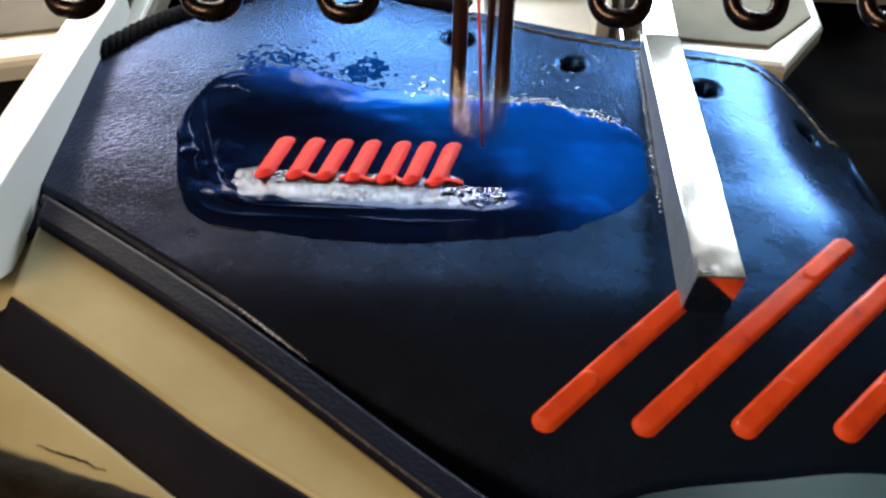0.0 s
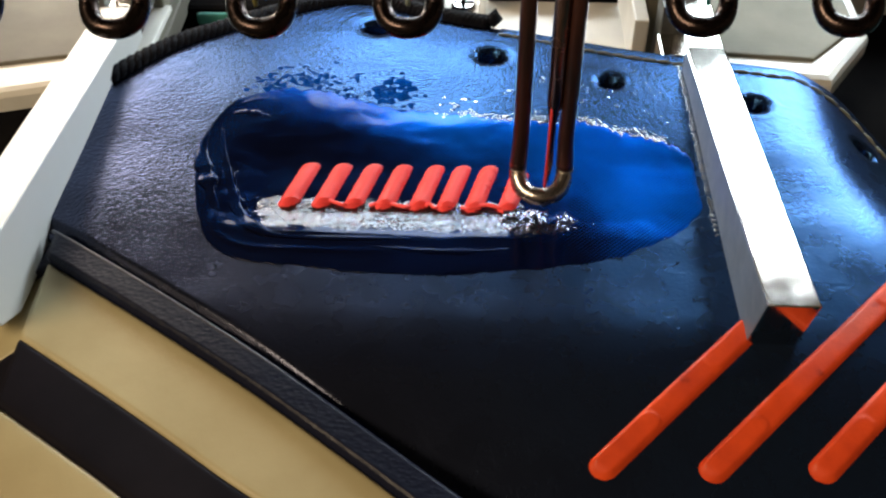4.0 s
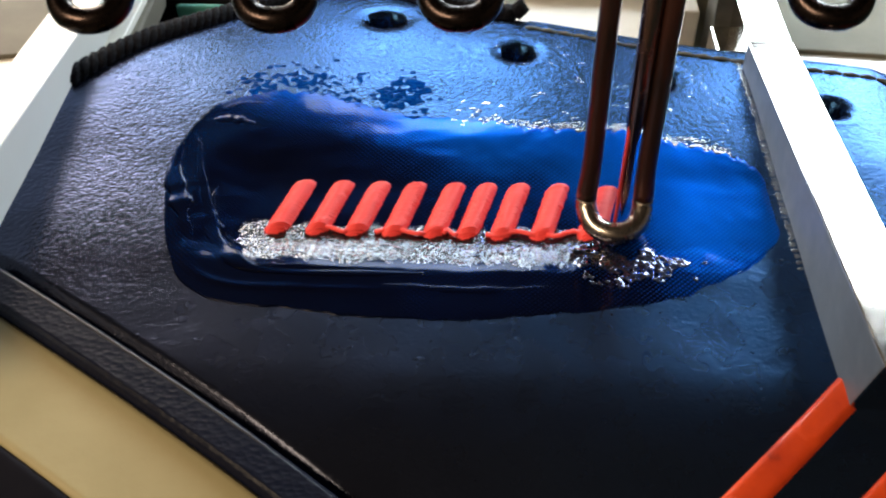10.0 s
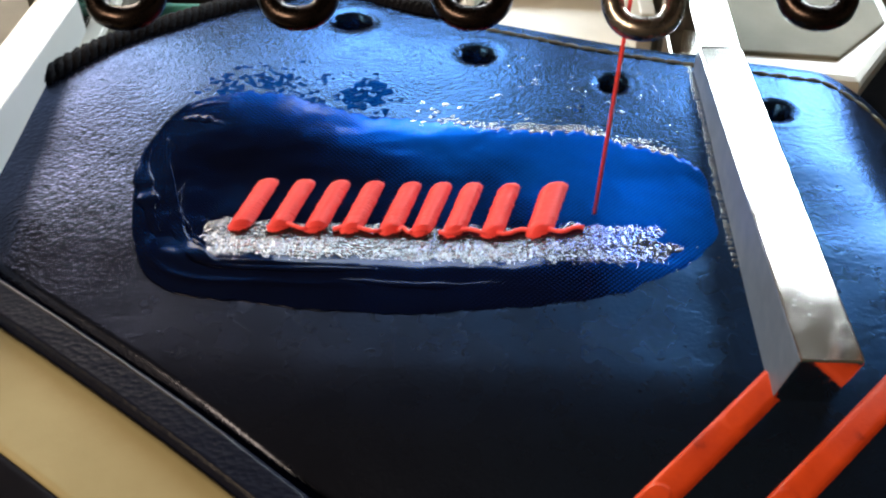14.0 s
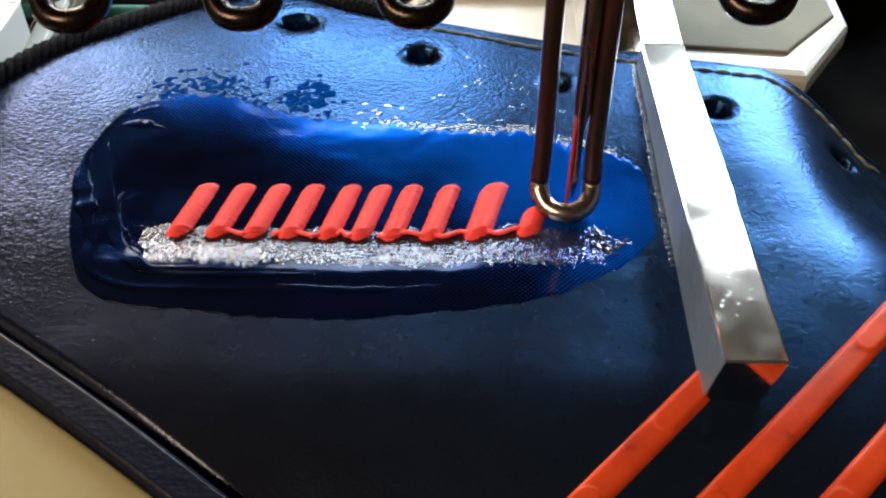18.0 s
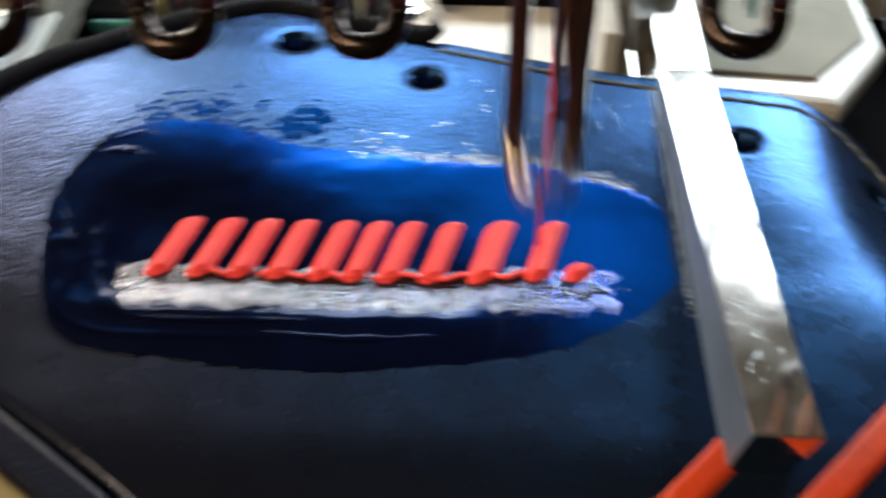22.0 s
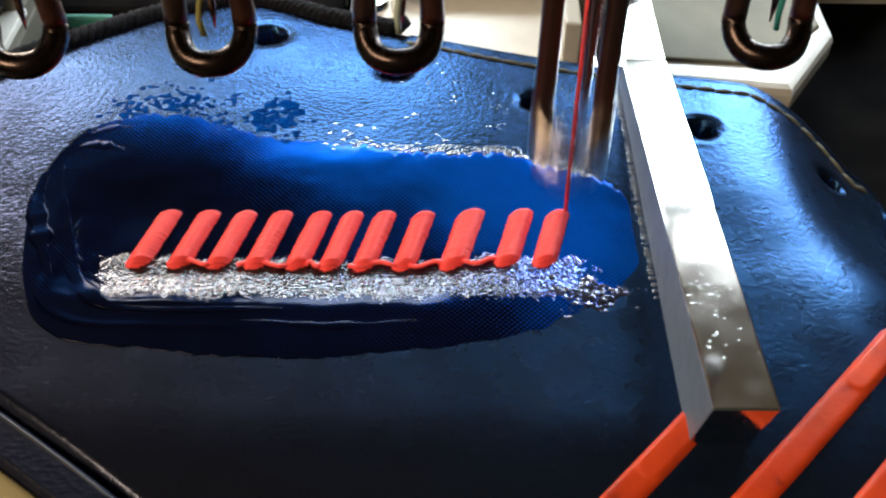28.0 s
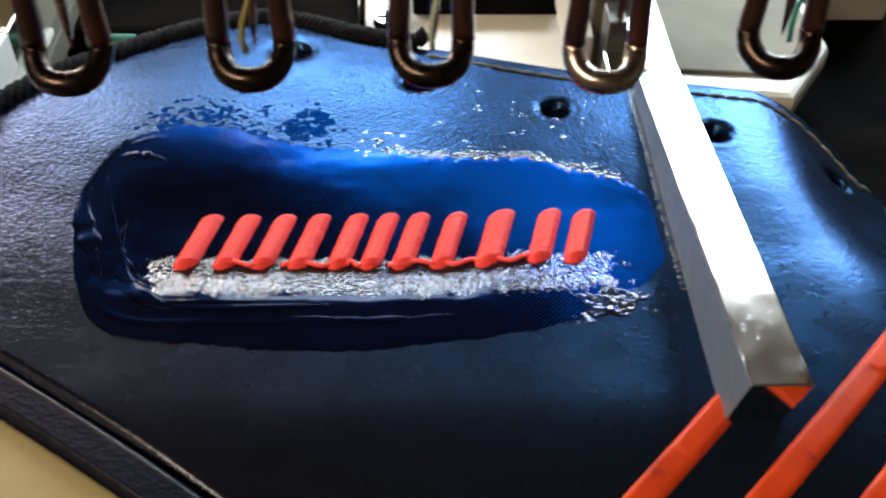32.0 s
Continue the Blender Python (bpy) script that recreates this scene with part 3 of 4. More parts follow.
    # the dark lining and tongue below the lacing edge
    v, f = sheet(-56, 56, lambda x: max(-30.0, knots(SOLE, x)), lambda x: knots(TOP, x) + 1.0, lambda x, y: upper_height(x, y) - 7.0, 60, 30, 6.0)
    link("lining", mesh_from("lining", v, f, BLACK), shoe, "black textile lining")


shoe_parts()


def cord():
    """The twisted cord laid along the upper's edge: two strands round each other."""
    thing = tagged(new("cord"), "dark navy twisted cord along the leather's edge", "cord")
    path = []
    n = 240
    for k in range(n):
        x = -55 + 55.5 * k / (n - 1)
        y = knots(TOP, x) + 0.9
        path.append(Vector((x, y, upper_height(x, y) + 0.3)))
    for s in range(3):
        pts = []
        for k, p in enumerate(path):
            d = (path[min(k + 1, n - 1)] - path[max(k - 1, 0)]).normalized()
            a = d.cross(Vector((0, 0, 1))).normalized()
            b = a.cross(d)
            w = k * 0.62 + s * 2 * math.pi / 3
            pts.append(p + a * math.cos(w) * 0.62 + b * math.sin(w) * 0.62)
        v, f = tube(pts, 0.72, 6)
        link("strand", mesh_from("strand", v, f, CORD), thing)
    v, f = tube([path[-1] + Vector((0.2, 0.1, 0.2)), path[-1] + Vector((1.0, 0.2, 0.8)), path[-1] + Vector((1.6, 0, 0.2))], [1.0, 1.5, 0.8], 8)
    link("knot", mesh_from("knot", v, f, CORD), thing)


cord()


# ---- the clamp that holds the shoe ----
shoe_clamp = tagged(new("shoe_clamp"), "steel shoe clamp with two polished arms and a pale base", "shoe clamp")


def clamp_arm(x0, x1, flank, far):
    rear = 8.4 - (far + 27) * 5.4 / 53
    verts = []
    for x in (x0, x1):
        for y, z in ((-27.0, 8.4), (-24.3, -0.6), (-20, -3.0), (far, -3.0), (far, rear)):
            verts.append((x, y, z))
    bm = bmesh.new()
    vs = [bm.verts.new(Vector(v) * MM) for v in verts]
    fs = [bm.faces.new(vs[:5]), bm.faces.new(vs[5:][::-1])]
    for k in range(5):
        fs.append(bm.faces.new((vs[k], vs[5 + k], vs[5 + (k + 1) % 5], vs[(k + 1) % 5])))
    bmesh.ops.recalc_face_normals(bm, faces=fs)
    bmesh.ops.bevel(bm, geom=bm.edges[:], offset=0.22 * MM, segments=2, affect="EDGES", profile=0.5)
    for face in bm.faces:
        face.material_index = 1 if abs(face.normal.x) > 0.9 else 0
    thing = part("arm", bm, ARM if flank is ARM_SHADED else ARM_LIT, shoe_clamp, "polished steel clamp arm pressing on the shoe")
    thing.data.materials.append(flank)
    bm = bmesh.new()
    block(bm, x0 + 0.3, x1 - 0.2, far + 0.1, 46.2, -2.5, rear - 0.1, 0.2)
    part("arm_neck", bm, STEEL, thing)
    bm = bmesh.new()
    block(bm, x0 - 1.8, x0 + 0.55, 36, 41, -8, 3.2, 0.25)
    part("clip", bm, DARK_STEEL, thing)
    bm = bmesh.new()
    block(bm, x0 - 2.2, x0 + 0.55, 30, 35.9, -9, -1.0, 0.25)
    part("clip_foot", bm, ARM, thing)
    bm = bmesh.new()
    block(bm, x0 - 2.4, x1 + 0.4, 46, 60, -50, 9, 0.5)
    part("post", bm, PLATE, thing)


clamp_arm(27.3, 32.6, ARM_SHADED, 26.0)
clamp_arm(-56.0, -50.7, ARM_LIT, 35.5)


def slab(name, outline, z0, z1, mat, edge=0.4, label=""):
    bm = bmesh.new()
    prism(bm, outline, z0, z1, edge)
    return part(name, bm, mat, shoe_clamp, label)


def box(name, x0, x1, y0, y1, z0, z1, mat, edge=0.3, label="", parent=None):
    bm = bmesh.new()
    block(bm, x0, x1, y0, y1, z0, z1, edge)
    return part(name, bm, mat, parent or shoe_clamp, label)


def screw(x, y, z, r, parent):
    """A cross-recessed screw head."""
    bm = bmesh.new()
    bmesh.ops.create_cone(bm, cap_ends=True, segments=20, radius1=r * MM, radius2=r * 0.8 * MM, depth=1.0 * MM, matrix=Matrix.Translation((x * MM, y * MM, (z + 0.5) * MM)))
    head_ = part("screw", bm, ARM, parent, "cross-headed screw")
    for a, b in ((0.75, 0.16), (0.16, 0.75)):
        bm = bmesh.new()
        block(bm, x - r * a, x + r * a, y - r * b, y + r * b, z + 0.9, z + 1.05, 0)
        part("slot", bm, BLACK, head_)


def clamp_base():
    # the middle plate with its dark cross bar, behind the lacing edge
    mid = slab("base_plate", [(-7, 41), (24, 37), (24, 90), (-7, 90)], -16, -12, BRIGHT, 0.4, "bright metal base plate")
    screw(-3.5, 60.5, -12, 2.3, mid)
    screw(16, 84, -12, 2.0, mid)
    box("cross_bar", 0.5, 23.5, 62.5, 78, -12, -7.5, BLACK, 0.4, "black cross bar")
    box("pin", -0.9, 0.4, 58, 61.5, -12, -4, STEEL, 0.3, "thin steel pin")
    # the right plate: a grey face inside a bright bevelled lip
    slab("side_plate", [(33.5, 41.0), (53.6, 38.5), (62.5, 51.5), (62.5, 90), (33.5, 90)], -14, -10.4, BRIGHT, 1.2, "bright bevelled side plate")
    slab("plate_face", [(33.6, 45.0), (51.6, 43.4), (60.5, 53), (60.5, 90), (33.6, 90)], -10.6, -9.8, PLATE, 0.3, "grey plate face")
    # the left plate
    slab("side_plate", [(-90, 26), (-57, 36), (-57, 90), (-90, 90)], -14, -10.4, BRIGHT, 1.2, "bright bevelled side plate")
    slab("plate_face", [(-90, 34), (-60, 42), (-60, 90), (-90, 90)], -10.6, -9.8, DULL_PLATE, 0.3, "grey plate face")
    # guide rails inside the arms
    slab("rail_bed", [(-60, 29.5), (-48.6, 34), (-48.6, 84), (-60, 84)], -9, -5.4, DULL_PLATE, 0.3, "dull grey rail bed")
    slab("guide_rail", [(-55.5, 27), (-53.4, 27), (-55.0, 48), (-58.0, 48)], -5.6, -4.6, BRIGHT, 0.2, "bright guide rail")
    slab("guide_rail", [(-51.8, 28), (-49.9, 28), (-49.4, 47), (-52.3, 47)], -5.6, -4.4, BRIGHT, 0.2, "bright guide rail")
    box("stop_block", -55.6, -53.3, 28, 38, -8, -4.6, BRIGHT, 0.3, "bright stop block")
    box("guide_rail", 22.4, 24.6, 40, 74, -10, -1.5, BRIGHT, 0.3, "bright guide rail")
    box("motor_cover", -52, -8, 52, 64.5, -30, -8, BLACK, 1.0, "black motor cover")
    slab("base_plate", [(-76, 66), (-8, 66), (-8, 90), (-76, 90)], -16, -12, BRIGHT, 0.4, "bright metal base plate")
    box("pad", -47.0, -39.5, 51.0, 51.95, -10.6, -8.4, TEAL_PAD, 0.5, "teal plastic pad")
    box("back_beam", -90, 90, 90.5, 120, -50, -7, BRIGHT, 0.5, "bright back beam")
    box("bed", -95, 95, 22, 130, -50, -30, BLACK, 0.5, "black machine bed")


clamp_base()


# ---- the soaked patch ----
WET_TOP = [(-36, 6), (-34.6, 12.5), (-31, 17.2), (-25, 18.8), (-18, 17.4), (-11.5, 15.0), (-5, 14.3), (1, 13.4), (8, 12.7), (13.5, 13.0), (17, 11.2), (21, 10.2), (23.6, 8.8), (25.4, 6.8), (26.3, 4.4)]
WET_LOW = [(-36, 4), (-33.5, -6.5), (-29.8, -12.6), (-20, -14.8), (-4.3, -15.7), (8.6, -14.4), (14.6, -12.8), (18.8, -10.6), (21.6, -8.6), (24.0, -6.6), (25.5, -4.6), (26.3, -2.4)]


SPOTS, RISING = [], []


def wet_film():
    thing = tagged(new("wet_film"), "glossy liquid soaking the blue leather round the stitching", "wet patch")

    def hi(x):
        return knots(WET_TOP, x) + 0.55 * noise.noise((x * 0.9, 0.3, 0)) + (0.35 + 0.45 * step(-8, 4, x)) * noise.noise((x * 2.1, 4.3, 0)) + 0.45 * step(-10, 0, x) * step(24, 20, x) * noise.noise((x * 5.3, 1.3, 0))

    def lo(x):
        return knots(WET_LOW, x) + 0.35 * noise.noise((x * 0.6, 9.3, 0))

    def ripple(x, y):
        d = math.hypot(max(0.0, -24.5 - x, x - 19.5), max(0.0, -4.5 - y, y - 9))
        side = 1.3 * step(-8, -24, x) * step(5, 0, y) + 0.25 * step(-4, -7, y)
        return side * (0.08 * math.exp(-((d - 4.6) / 0.55) ** 2) + 0.05 * math.exp(-((d - 7.2 - 0.8 * math.sin(y * 0.5)) / 0.5) ** 2))

    def z(x, y):
        a, b = hi(x), lo(x)
        rim = min(a - y, y - b, (x + 36.0) * 0.9, 26.3 - x)
        brim = step(-8, 0, x)
        return upper_height(x, y) + 0.035 * (1 - brim) + brim * ((0.055 + 0.05 * step(4, 12, x) * step(4, 9, y)) * step(0, 0.9, rim) - 0.02) + ripple(x, y) + 0.015 * noise.noise((x * 0.5, y * 0.5, 2))

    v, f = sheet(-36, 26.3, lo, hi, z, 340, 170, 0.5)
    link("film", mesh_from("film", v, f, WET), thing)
    # the skin crumpled into fine sparkles along the foot of the stitching, piece by piece as the stitching goes on
    for k in range(20):
        x0, x1 = -29.0 + 2.6 * k, -29.0 + 2.6 * (k + 1)
        nx, ny, verts, faces = 56, 170, [], []
        for i in range(nx + 1):
            for j in range(ny + 1):
                y = -9.8 + 9.2 * j / ny
                xa, xb = x0 + 1.5 * noise.noise((x0, y * 0.9, 1)), x1 + 1.5 * noise.noise((x1, y * 0.9, 1))
                x = xa + (xb - xa) * i / nx
                top, foot = -2.6 + 1.3 * noise.noise((x * 0.5, 0, 3)), -8.8 + 1.3 * noise.noise((x * 0.35, 0, 7)) + 0.7 * noise.noise((x * 1.6, 0, 2))
                inside = min(step(foot - 1.4, foot + 1.8, y), step(top + 1.2, top - 0.8, y), step(-29.5, -25, x + 1.5 * noise.noise((x * 0.7, y * 0.8, 4))), step(24.0, 18.5, x + 3.0 * noise.noise((x * 0.7, y * 0.8, 6))))
                rough = 0.055 * noise.noise((x * 2.6, y * 3.0, 5)) + 0.05 * noise.noise((x * 6.6, y * 7.2, 8))
                flecks = 0.10 * noise.noise((x * 1.7, y * 2.2, 14)) * (1 - inside)
                verts.append((x, y, z(x, y) - 0.13 + 0.17 * inside + rough + flecks))
        for i in range(nx):
            for j in range(ny):
                q = i * (ny + 1) + j
                faces.append((q, q + ny + 1, q + ny + 2, q + 1))
        ob = link("crumpled_skin", mesh_from("crumpled_skin", verts, faces, SKIN), thing)
        mid = (x0 + x1) / 2
        if mid > 2.0:
            RISING.append((ob, pose(0, 0, 0), knots([(2, 1.5), (5, 5.2), (9, 9.8), (12, 12.4), (15, 13.4), (18, 13.8), (20, 14.2), (22, 24.0)], mid)))
    # folds in the film's far corner
    for path, r in (([(-33.6, 10.0), (-32.4, 4.6), (-31.2, 0.4), (-29.6, -4.2), (-27.2, -7.7), (-23.2, -9.9), (-13.3, -9.9), (-8.4, -9.6)], 0.46), ([(-35.4, 9.4), (-35.2, 4.5), (-33.9, 0.8), (-32.7, -2.6), (-31.2, -6.0)], 0.62), ([(-32.7, 13.2), (-30.4, 13.4), (-27.8, 12.5)], 0.40),
                    ([(-32.0, 15.2), (-29.8, 16.3), (-27.6, 16.3)], 0.26), ([(-30.2, 2.5), (-30.4, -0.5), (-29.4, -3.2), (-27.6, -5.4), (-24.8, -7.4)], 0.3), ([(-12.0, -11.2), (-4.0, -11.8), (4.0, -11.2)], 0.25)):
        pts, rr = [], []
        for k in range(65):
            u = k / 64 * (len(path) - 1)
            i = min(int(u), len(path) - 2)
            w = u - i
            p0, p1, p2, p3 = path[max(i - 1, 0)], path[i], path[i + 1], path[min(i + 2, len(path) - 1)]
            x, y = (p1[c] + 0.5 * w * (p2[c] - p0[c] + w * (2 * p0[c] - 5 * p1[c] + 4 * p2[c] - p3[c] + w * (3 * (p1[c] - p2[c]) + p3[c] - p0[c]))) for c in (0, 1))
            pts.append((x, y, z(x, y)))
            rr.append(r * (0.12 + math.sin(math.pi * k / 64) * (0.75 + 0.6 * noise.noise((k * 0.12, r, 4)))))
        v, f = tube(pts, [2.0 * q for q in rr], 14, 0.13)
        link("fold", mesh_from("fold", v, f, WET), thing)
    # splashes past the upper edge: clusters of ragged soaked spots
    rng = random.Random(21)
    for cluster in range(104):
        if cluster < 22:
            bx, by = rng.gauss(-25, 4), 20.5 + rng.gauss(0, 1.3)
        elif cluster < 40:
            bx, by = rng.gauss(-13, 1.5), 19.6 + rng.gauss(0, 1.6)
        elif cluster < 82:
            bx = rng.gauss(-17, 8)
            by = knots(WET_TOP, bx) + rng.expovariate(0.30)
        else:
            bx = rng.uniform(-7, 24)
            by = knots(WET_TOP, bx) + rng.expovariate(0.45)
        for _ in range(rng.choice((2, 4, 6, 8)) if bx < -7 else rng.choice((1, 2, 3))):
            cx, cy = bx + rng.gauss(0, 0.8), by + rng.gauss(0, 0.6)
            r = rng.uniform(0.08, 0.34) * (1.25 if -16 < cx < -9 else 1.0) * (0.75 if cx > -7 else 1.0)
            verts, n = [(cx, cy, upper_height(cx, cy) + 0.03)], 26
            for ring, h in ((0.9, 0.03), (1.0, -0.05)):
                for k in range(n):
                    w = 2 * math.pi * k / n
                    q = r * ring * (1 + 0.7 * noise.noise((math.cos(w) * 1.6 + cx, math.sin(w) * 1.6 + cy, 0)) + 0.4 * noise.noise((math.cos(w) * 4 + cx, math.sin(w) * 4 + cy, 5)))
                    x, y = cx + math.cos(w) * q * 1.35, cy + math.sin(w) * q
                    verts.append((x, y, upper_height(x, y) + h))
            faces = [(0, 1 + k, 1 + (k + 1) % n) for k in range(n)] + [(1 + k, 1 + n + k, 1 + n + (k + 1) % n, 1 + (k + 1) % n) for k in range(n)]
            link("splash", mesh_from("splash", verts, faces, SOAKED), thing)
            if cx > -7:
                SPOTS.append((cx, cy, r))


wet_film()


def beads():
    """Beads of liquid past the patch's upper edge and along the steel arm."""
    rng = random.Random(4)
    verts, faces = [], []

    def bead(x, y, r, on=upper_height):
        base, k = len(verts), 8
        stretch, turn = rng.uniform(1.0, 2.2), rng.uniform(-0.3, 0.3)
        for ring, (rad, h) in enumerate(((1, -0.08), (0.8, 0.11), (0.45, 0.19))):
            for s in range(k):
                w = 2 * math.pi * s / k
                px, py = math.cos(w) * rad * r * stretch, math.sin(w) * rad * r
                q = (x + px * math.cos(turn) - py * math.sin(turn), y + px * math.sin(turn) + py * math.cos(turn))
                verts.append((*q, on(*q) + h * r))
        verts.append((x, y, on(x, y) + 0.22 * r))
        for ring in (0, 1):
            for s in range(k):
                s2 = (s + 1) % k
                faces.append((base + ring * k + s, base + ring * k + s2, base + (ring + 1) * k + s2, base + (ring + 1) * k + s))
        for s in range(k):
            faces.append((base + 2 * k + s, base + 2 * k + (s + 1) % k, base + 3 * k))

    # rows of fine beads on the spots and on the film's ragged edge
    for cx, cy, r in SPOTS:
        for k in range(rng.choice((3, 4, 6))):
            bead(cx + rng.uniform(-1.2, 1.2) * r, cy + rng.choice((-0.5, 0.1, 0.5)) * r + rng.uniform(-0.08, 0.08), rng.uniform(0.09, 0.2))
    for _ in range(260):
        x = rng.uniform(-3, 23)
        bead(x, knots(WET_TOP, x) + rng.gauss(0.1, 0.45), rng.uniform(0.08, 0.22))
    for _ in range(26):
        x = rng.uniform(7, 25)
        bead(x, knots(WET_TOP, x) - rng.uniform(0.0, 0.9), rng.uniform(0.2, 0.5))
    for ex, ey, size in EYELETS[1:3]:
        for _ in range(14):
            w = rng.uniform(0, 6.28)
            bead(ex + math.cos(w) * rng.uniform(2.8, 6), ey + math.sin(w) * rng.uniform(2.6, 5), rng.uniform(0.07, 0.16))
    for k in range(170):
        bead(26.98 + rng.uniform(-0.14, 0.08), -8 + 35 * k / 169 + rng.uniform(-0.3, 0.3), rng.uniform(0.12, 0.28))
    for _ in range(50):
        x = rng.uniform(20, 26)
        bead(x, rng.uniform(-9, 26), rng.uniform(0.05, 0.12))
    tagged(link("liquid_beads", mesh_from("liquid_beads", verts, faces, BEAD)), "small glinting beads of liquid on the leather", "drops", kind="stuff")
    verts.clear()
    faces.clear()
    # spatter on the top of the steel arm
    for _ in range(60):
        y = rng.triangular(-24, 6, -12)
        bead(rng.uniform(27.8, 31.9), y, rng.uniform(0.06, 0.2), lambda q, w: 8.4 - (w + 27.0) * 5.4 / 53.0)
    tagged(link("liquid_drops", mesh_from("liquid_drops", verts, faces, DROP)), "clear drops spattered on the steel clamp arm", "drops", kind="stuff")


beads()

# ---- the embroidery: slanted satin-stitched bars ----
SLANT = 0.27
# centre of the foot of each bar, its width, and when its stitching begins and ends (seconds)
MARKS = [
    [(-23.4, 2.2, None), (-19.4, 2.1, None)],
    [(-15.6, 2.1, None), (-11.9, 2.1, None)],
    [(-7.9, 2.1, None), (-4.6, 2.0, None), (-1.3, 2.1, None)],
    [(2.7, 2.1, (1.0, 4.6))],
    [(7.6, 2.6, (5.6, 10.8))],
    [(12.7, 2.2, (14.5, 22.0)), (16.4, 2.2, (20.0, 28.4))],
]
LOW, HIGH = -4.2, 3.9


def film_z(x, y):
    return upper_height(x, y) + 0.12


def embroidery():
    rng = random.Random(11)
    for group in MARKS:
        thing = tagged(new("embroidered_bars" if len(group) > 1 else "embroidered_bar"), "slanted satin-stitched bar in coral red thread" if len(group) == 1 else "slanted satin-stitched bars in coral red thread", "embroidery", group="row of stitched bars")
        for foot, width, when in group:
            n = 40
            for k in range(n):
                u = (k + 0.5) / n
                y = LOW + (HIGH - LOW) * u
                cx = foot + SLANT * (y - LOW)
                half = 1.14 * width / 2 * (0.6, 0.78, 0.9, 0.97, 1.0)[min(k, n - 1 - k, 4)] + rng.uniform(-0.05, 0.05)
                tilt = 0.26 + rng.uniform(-0.02, 0.02)
                lift = rng.uniform(-0.035, 0.035)
                pts = []
                for s in (-1.0, -0.86, -0.5, 0, 0.5, 0.86, 1.0):
                    arch = (1 - abs(s) ** 2.6) * (0.2, 0.45, 0.7, 0.87, 1.0)[min(k, n - 1 - k, 4)]
                    pts.append((half * s, half * s * tilt, -0.35 + (1.05 + lift) * arch))
                v, f = tube(pts, 0.17 + rng.uniform(-0.015, 0.015), 7)
                at = pose(cx * MM, y * MM, film_z(cx, y) * MM)
                ob = link("stitch", mesh_from("stitch", v, f, THREAD), thing, at=at)
                if when:
                    t = when[0] + (when[1] - when[0]) * u
                    RISING.append((ob, at, t))
    # the running thread from bar to bar
    run = tagged(new("running_thread"), "thin red thread running along the foot of the stitched bars", "thread")
    for a, b in ((-20.3, -16.2), (-13.5, -8.6), (-6.8, -5.4), (-2.6, 2.2), (3.3, 7.2), (8.6, 12.2)):
        pts = [(a + (b - a) * s / 6, -3.6 + 0.35 * math.sin(s * 1.1 + a), film_z(a + (b - a) * s / 6, -3.6) + 0.22) for s in range(7)]
        v, f = tube(pts, 0.24, 6)
        ob = link("thread_run", mesh_from("thread_run", v, f, THREAD), run)
        if a > 3:
            RISING.append((ob, pose(0, 0, 0), 4.8 if a < 5 else 11.6))


embroidery()

# ---- the embroidery head: six presser feet in a row ----
PITCH, RAISED = 15.0, 23.5
FOOT_Y = 3.4
HEAD = [(0, 3.8, -5.4), (0.5, 3.9, -2.2), (1, 3.6, 1.0), (1.5, 6.0, -0.0), (2, 2.7, -2.4), (2.5, 2.3, -3.2), (4.5, 7.8, -5.4), (5, 8.1, -3.2), (5.5, 9.1, -1.8),
        (6, 8.0, 0.0), (6.5, 10.1, -1.3), (7, 9.7, -1.5), (7.5, 6.3, -2.0), (8, 9.5, -4.7), (8.5, 9.5, -4.8), (9, 5.5, -6.0), (9.5, 7.8, -4.5), (10, 9.7, -5.8),
        (10.5, 9.7, -7.4), (11, 10.8, -6.8), (11.5, 15.5, -6.4), (12, 18.5, -5.3), (12.5, 17.3, -5.9), (13, 14.9, -7.1), (13.5, 14.7, -4.9), (14, 15.2, -3.7), (14.5, 15.7, -2.5),
        (16.5, 18.3, -1.0), (17, 17.5, -3.3), (17.5, 18.4, -4.4), (18, 16.7, -2.7), (18.5, 17.0, -6.6), (19, 16.0, -6.4), (19.5, 15.6, -2.7), (20, 13.9, -6.9), (20.5, 13.6, -5.5),
        (21, 14.8, -4.2), (21.5, 12.7, -4.9), (22, 12.7, -3.0), (22.5, 15.2, -1.4), (23, 13.6, -1.5), (23.5, 16.1, -3.7), (24, 16.0, -1.5), (24.5, 17.1, -0.3), (26.5, 17.7, -3.7),
        (27, 17.9, -2.7), (27.5, 19.1, -6.0), (28, 17.8, -5.3), (28.5, 17.8, -4.9), (29, 18.7, -4.8), (29.5, 18.7, -4.5), (30, 18.8, -0.4), (30.5, 18.9, -4.9), (31, 19.5, -5.2),
        (31.5, 19.3, -5.1), (32, 16.5, -7.0)]
head = tagged(new("embroidery_head"), "embroidery machine head with a row of dark chrome presser feet", "machine head")


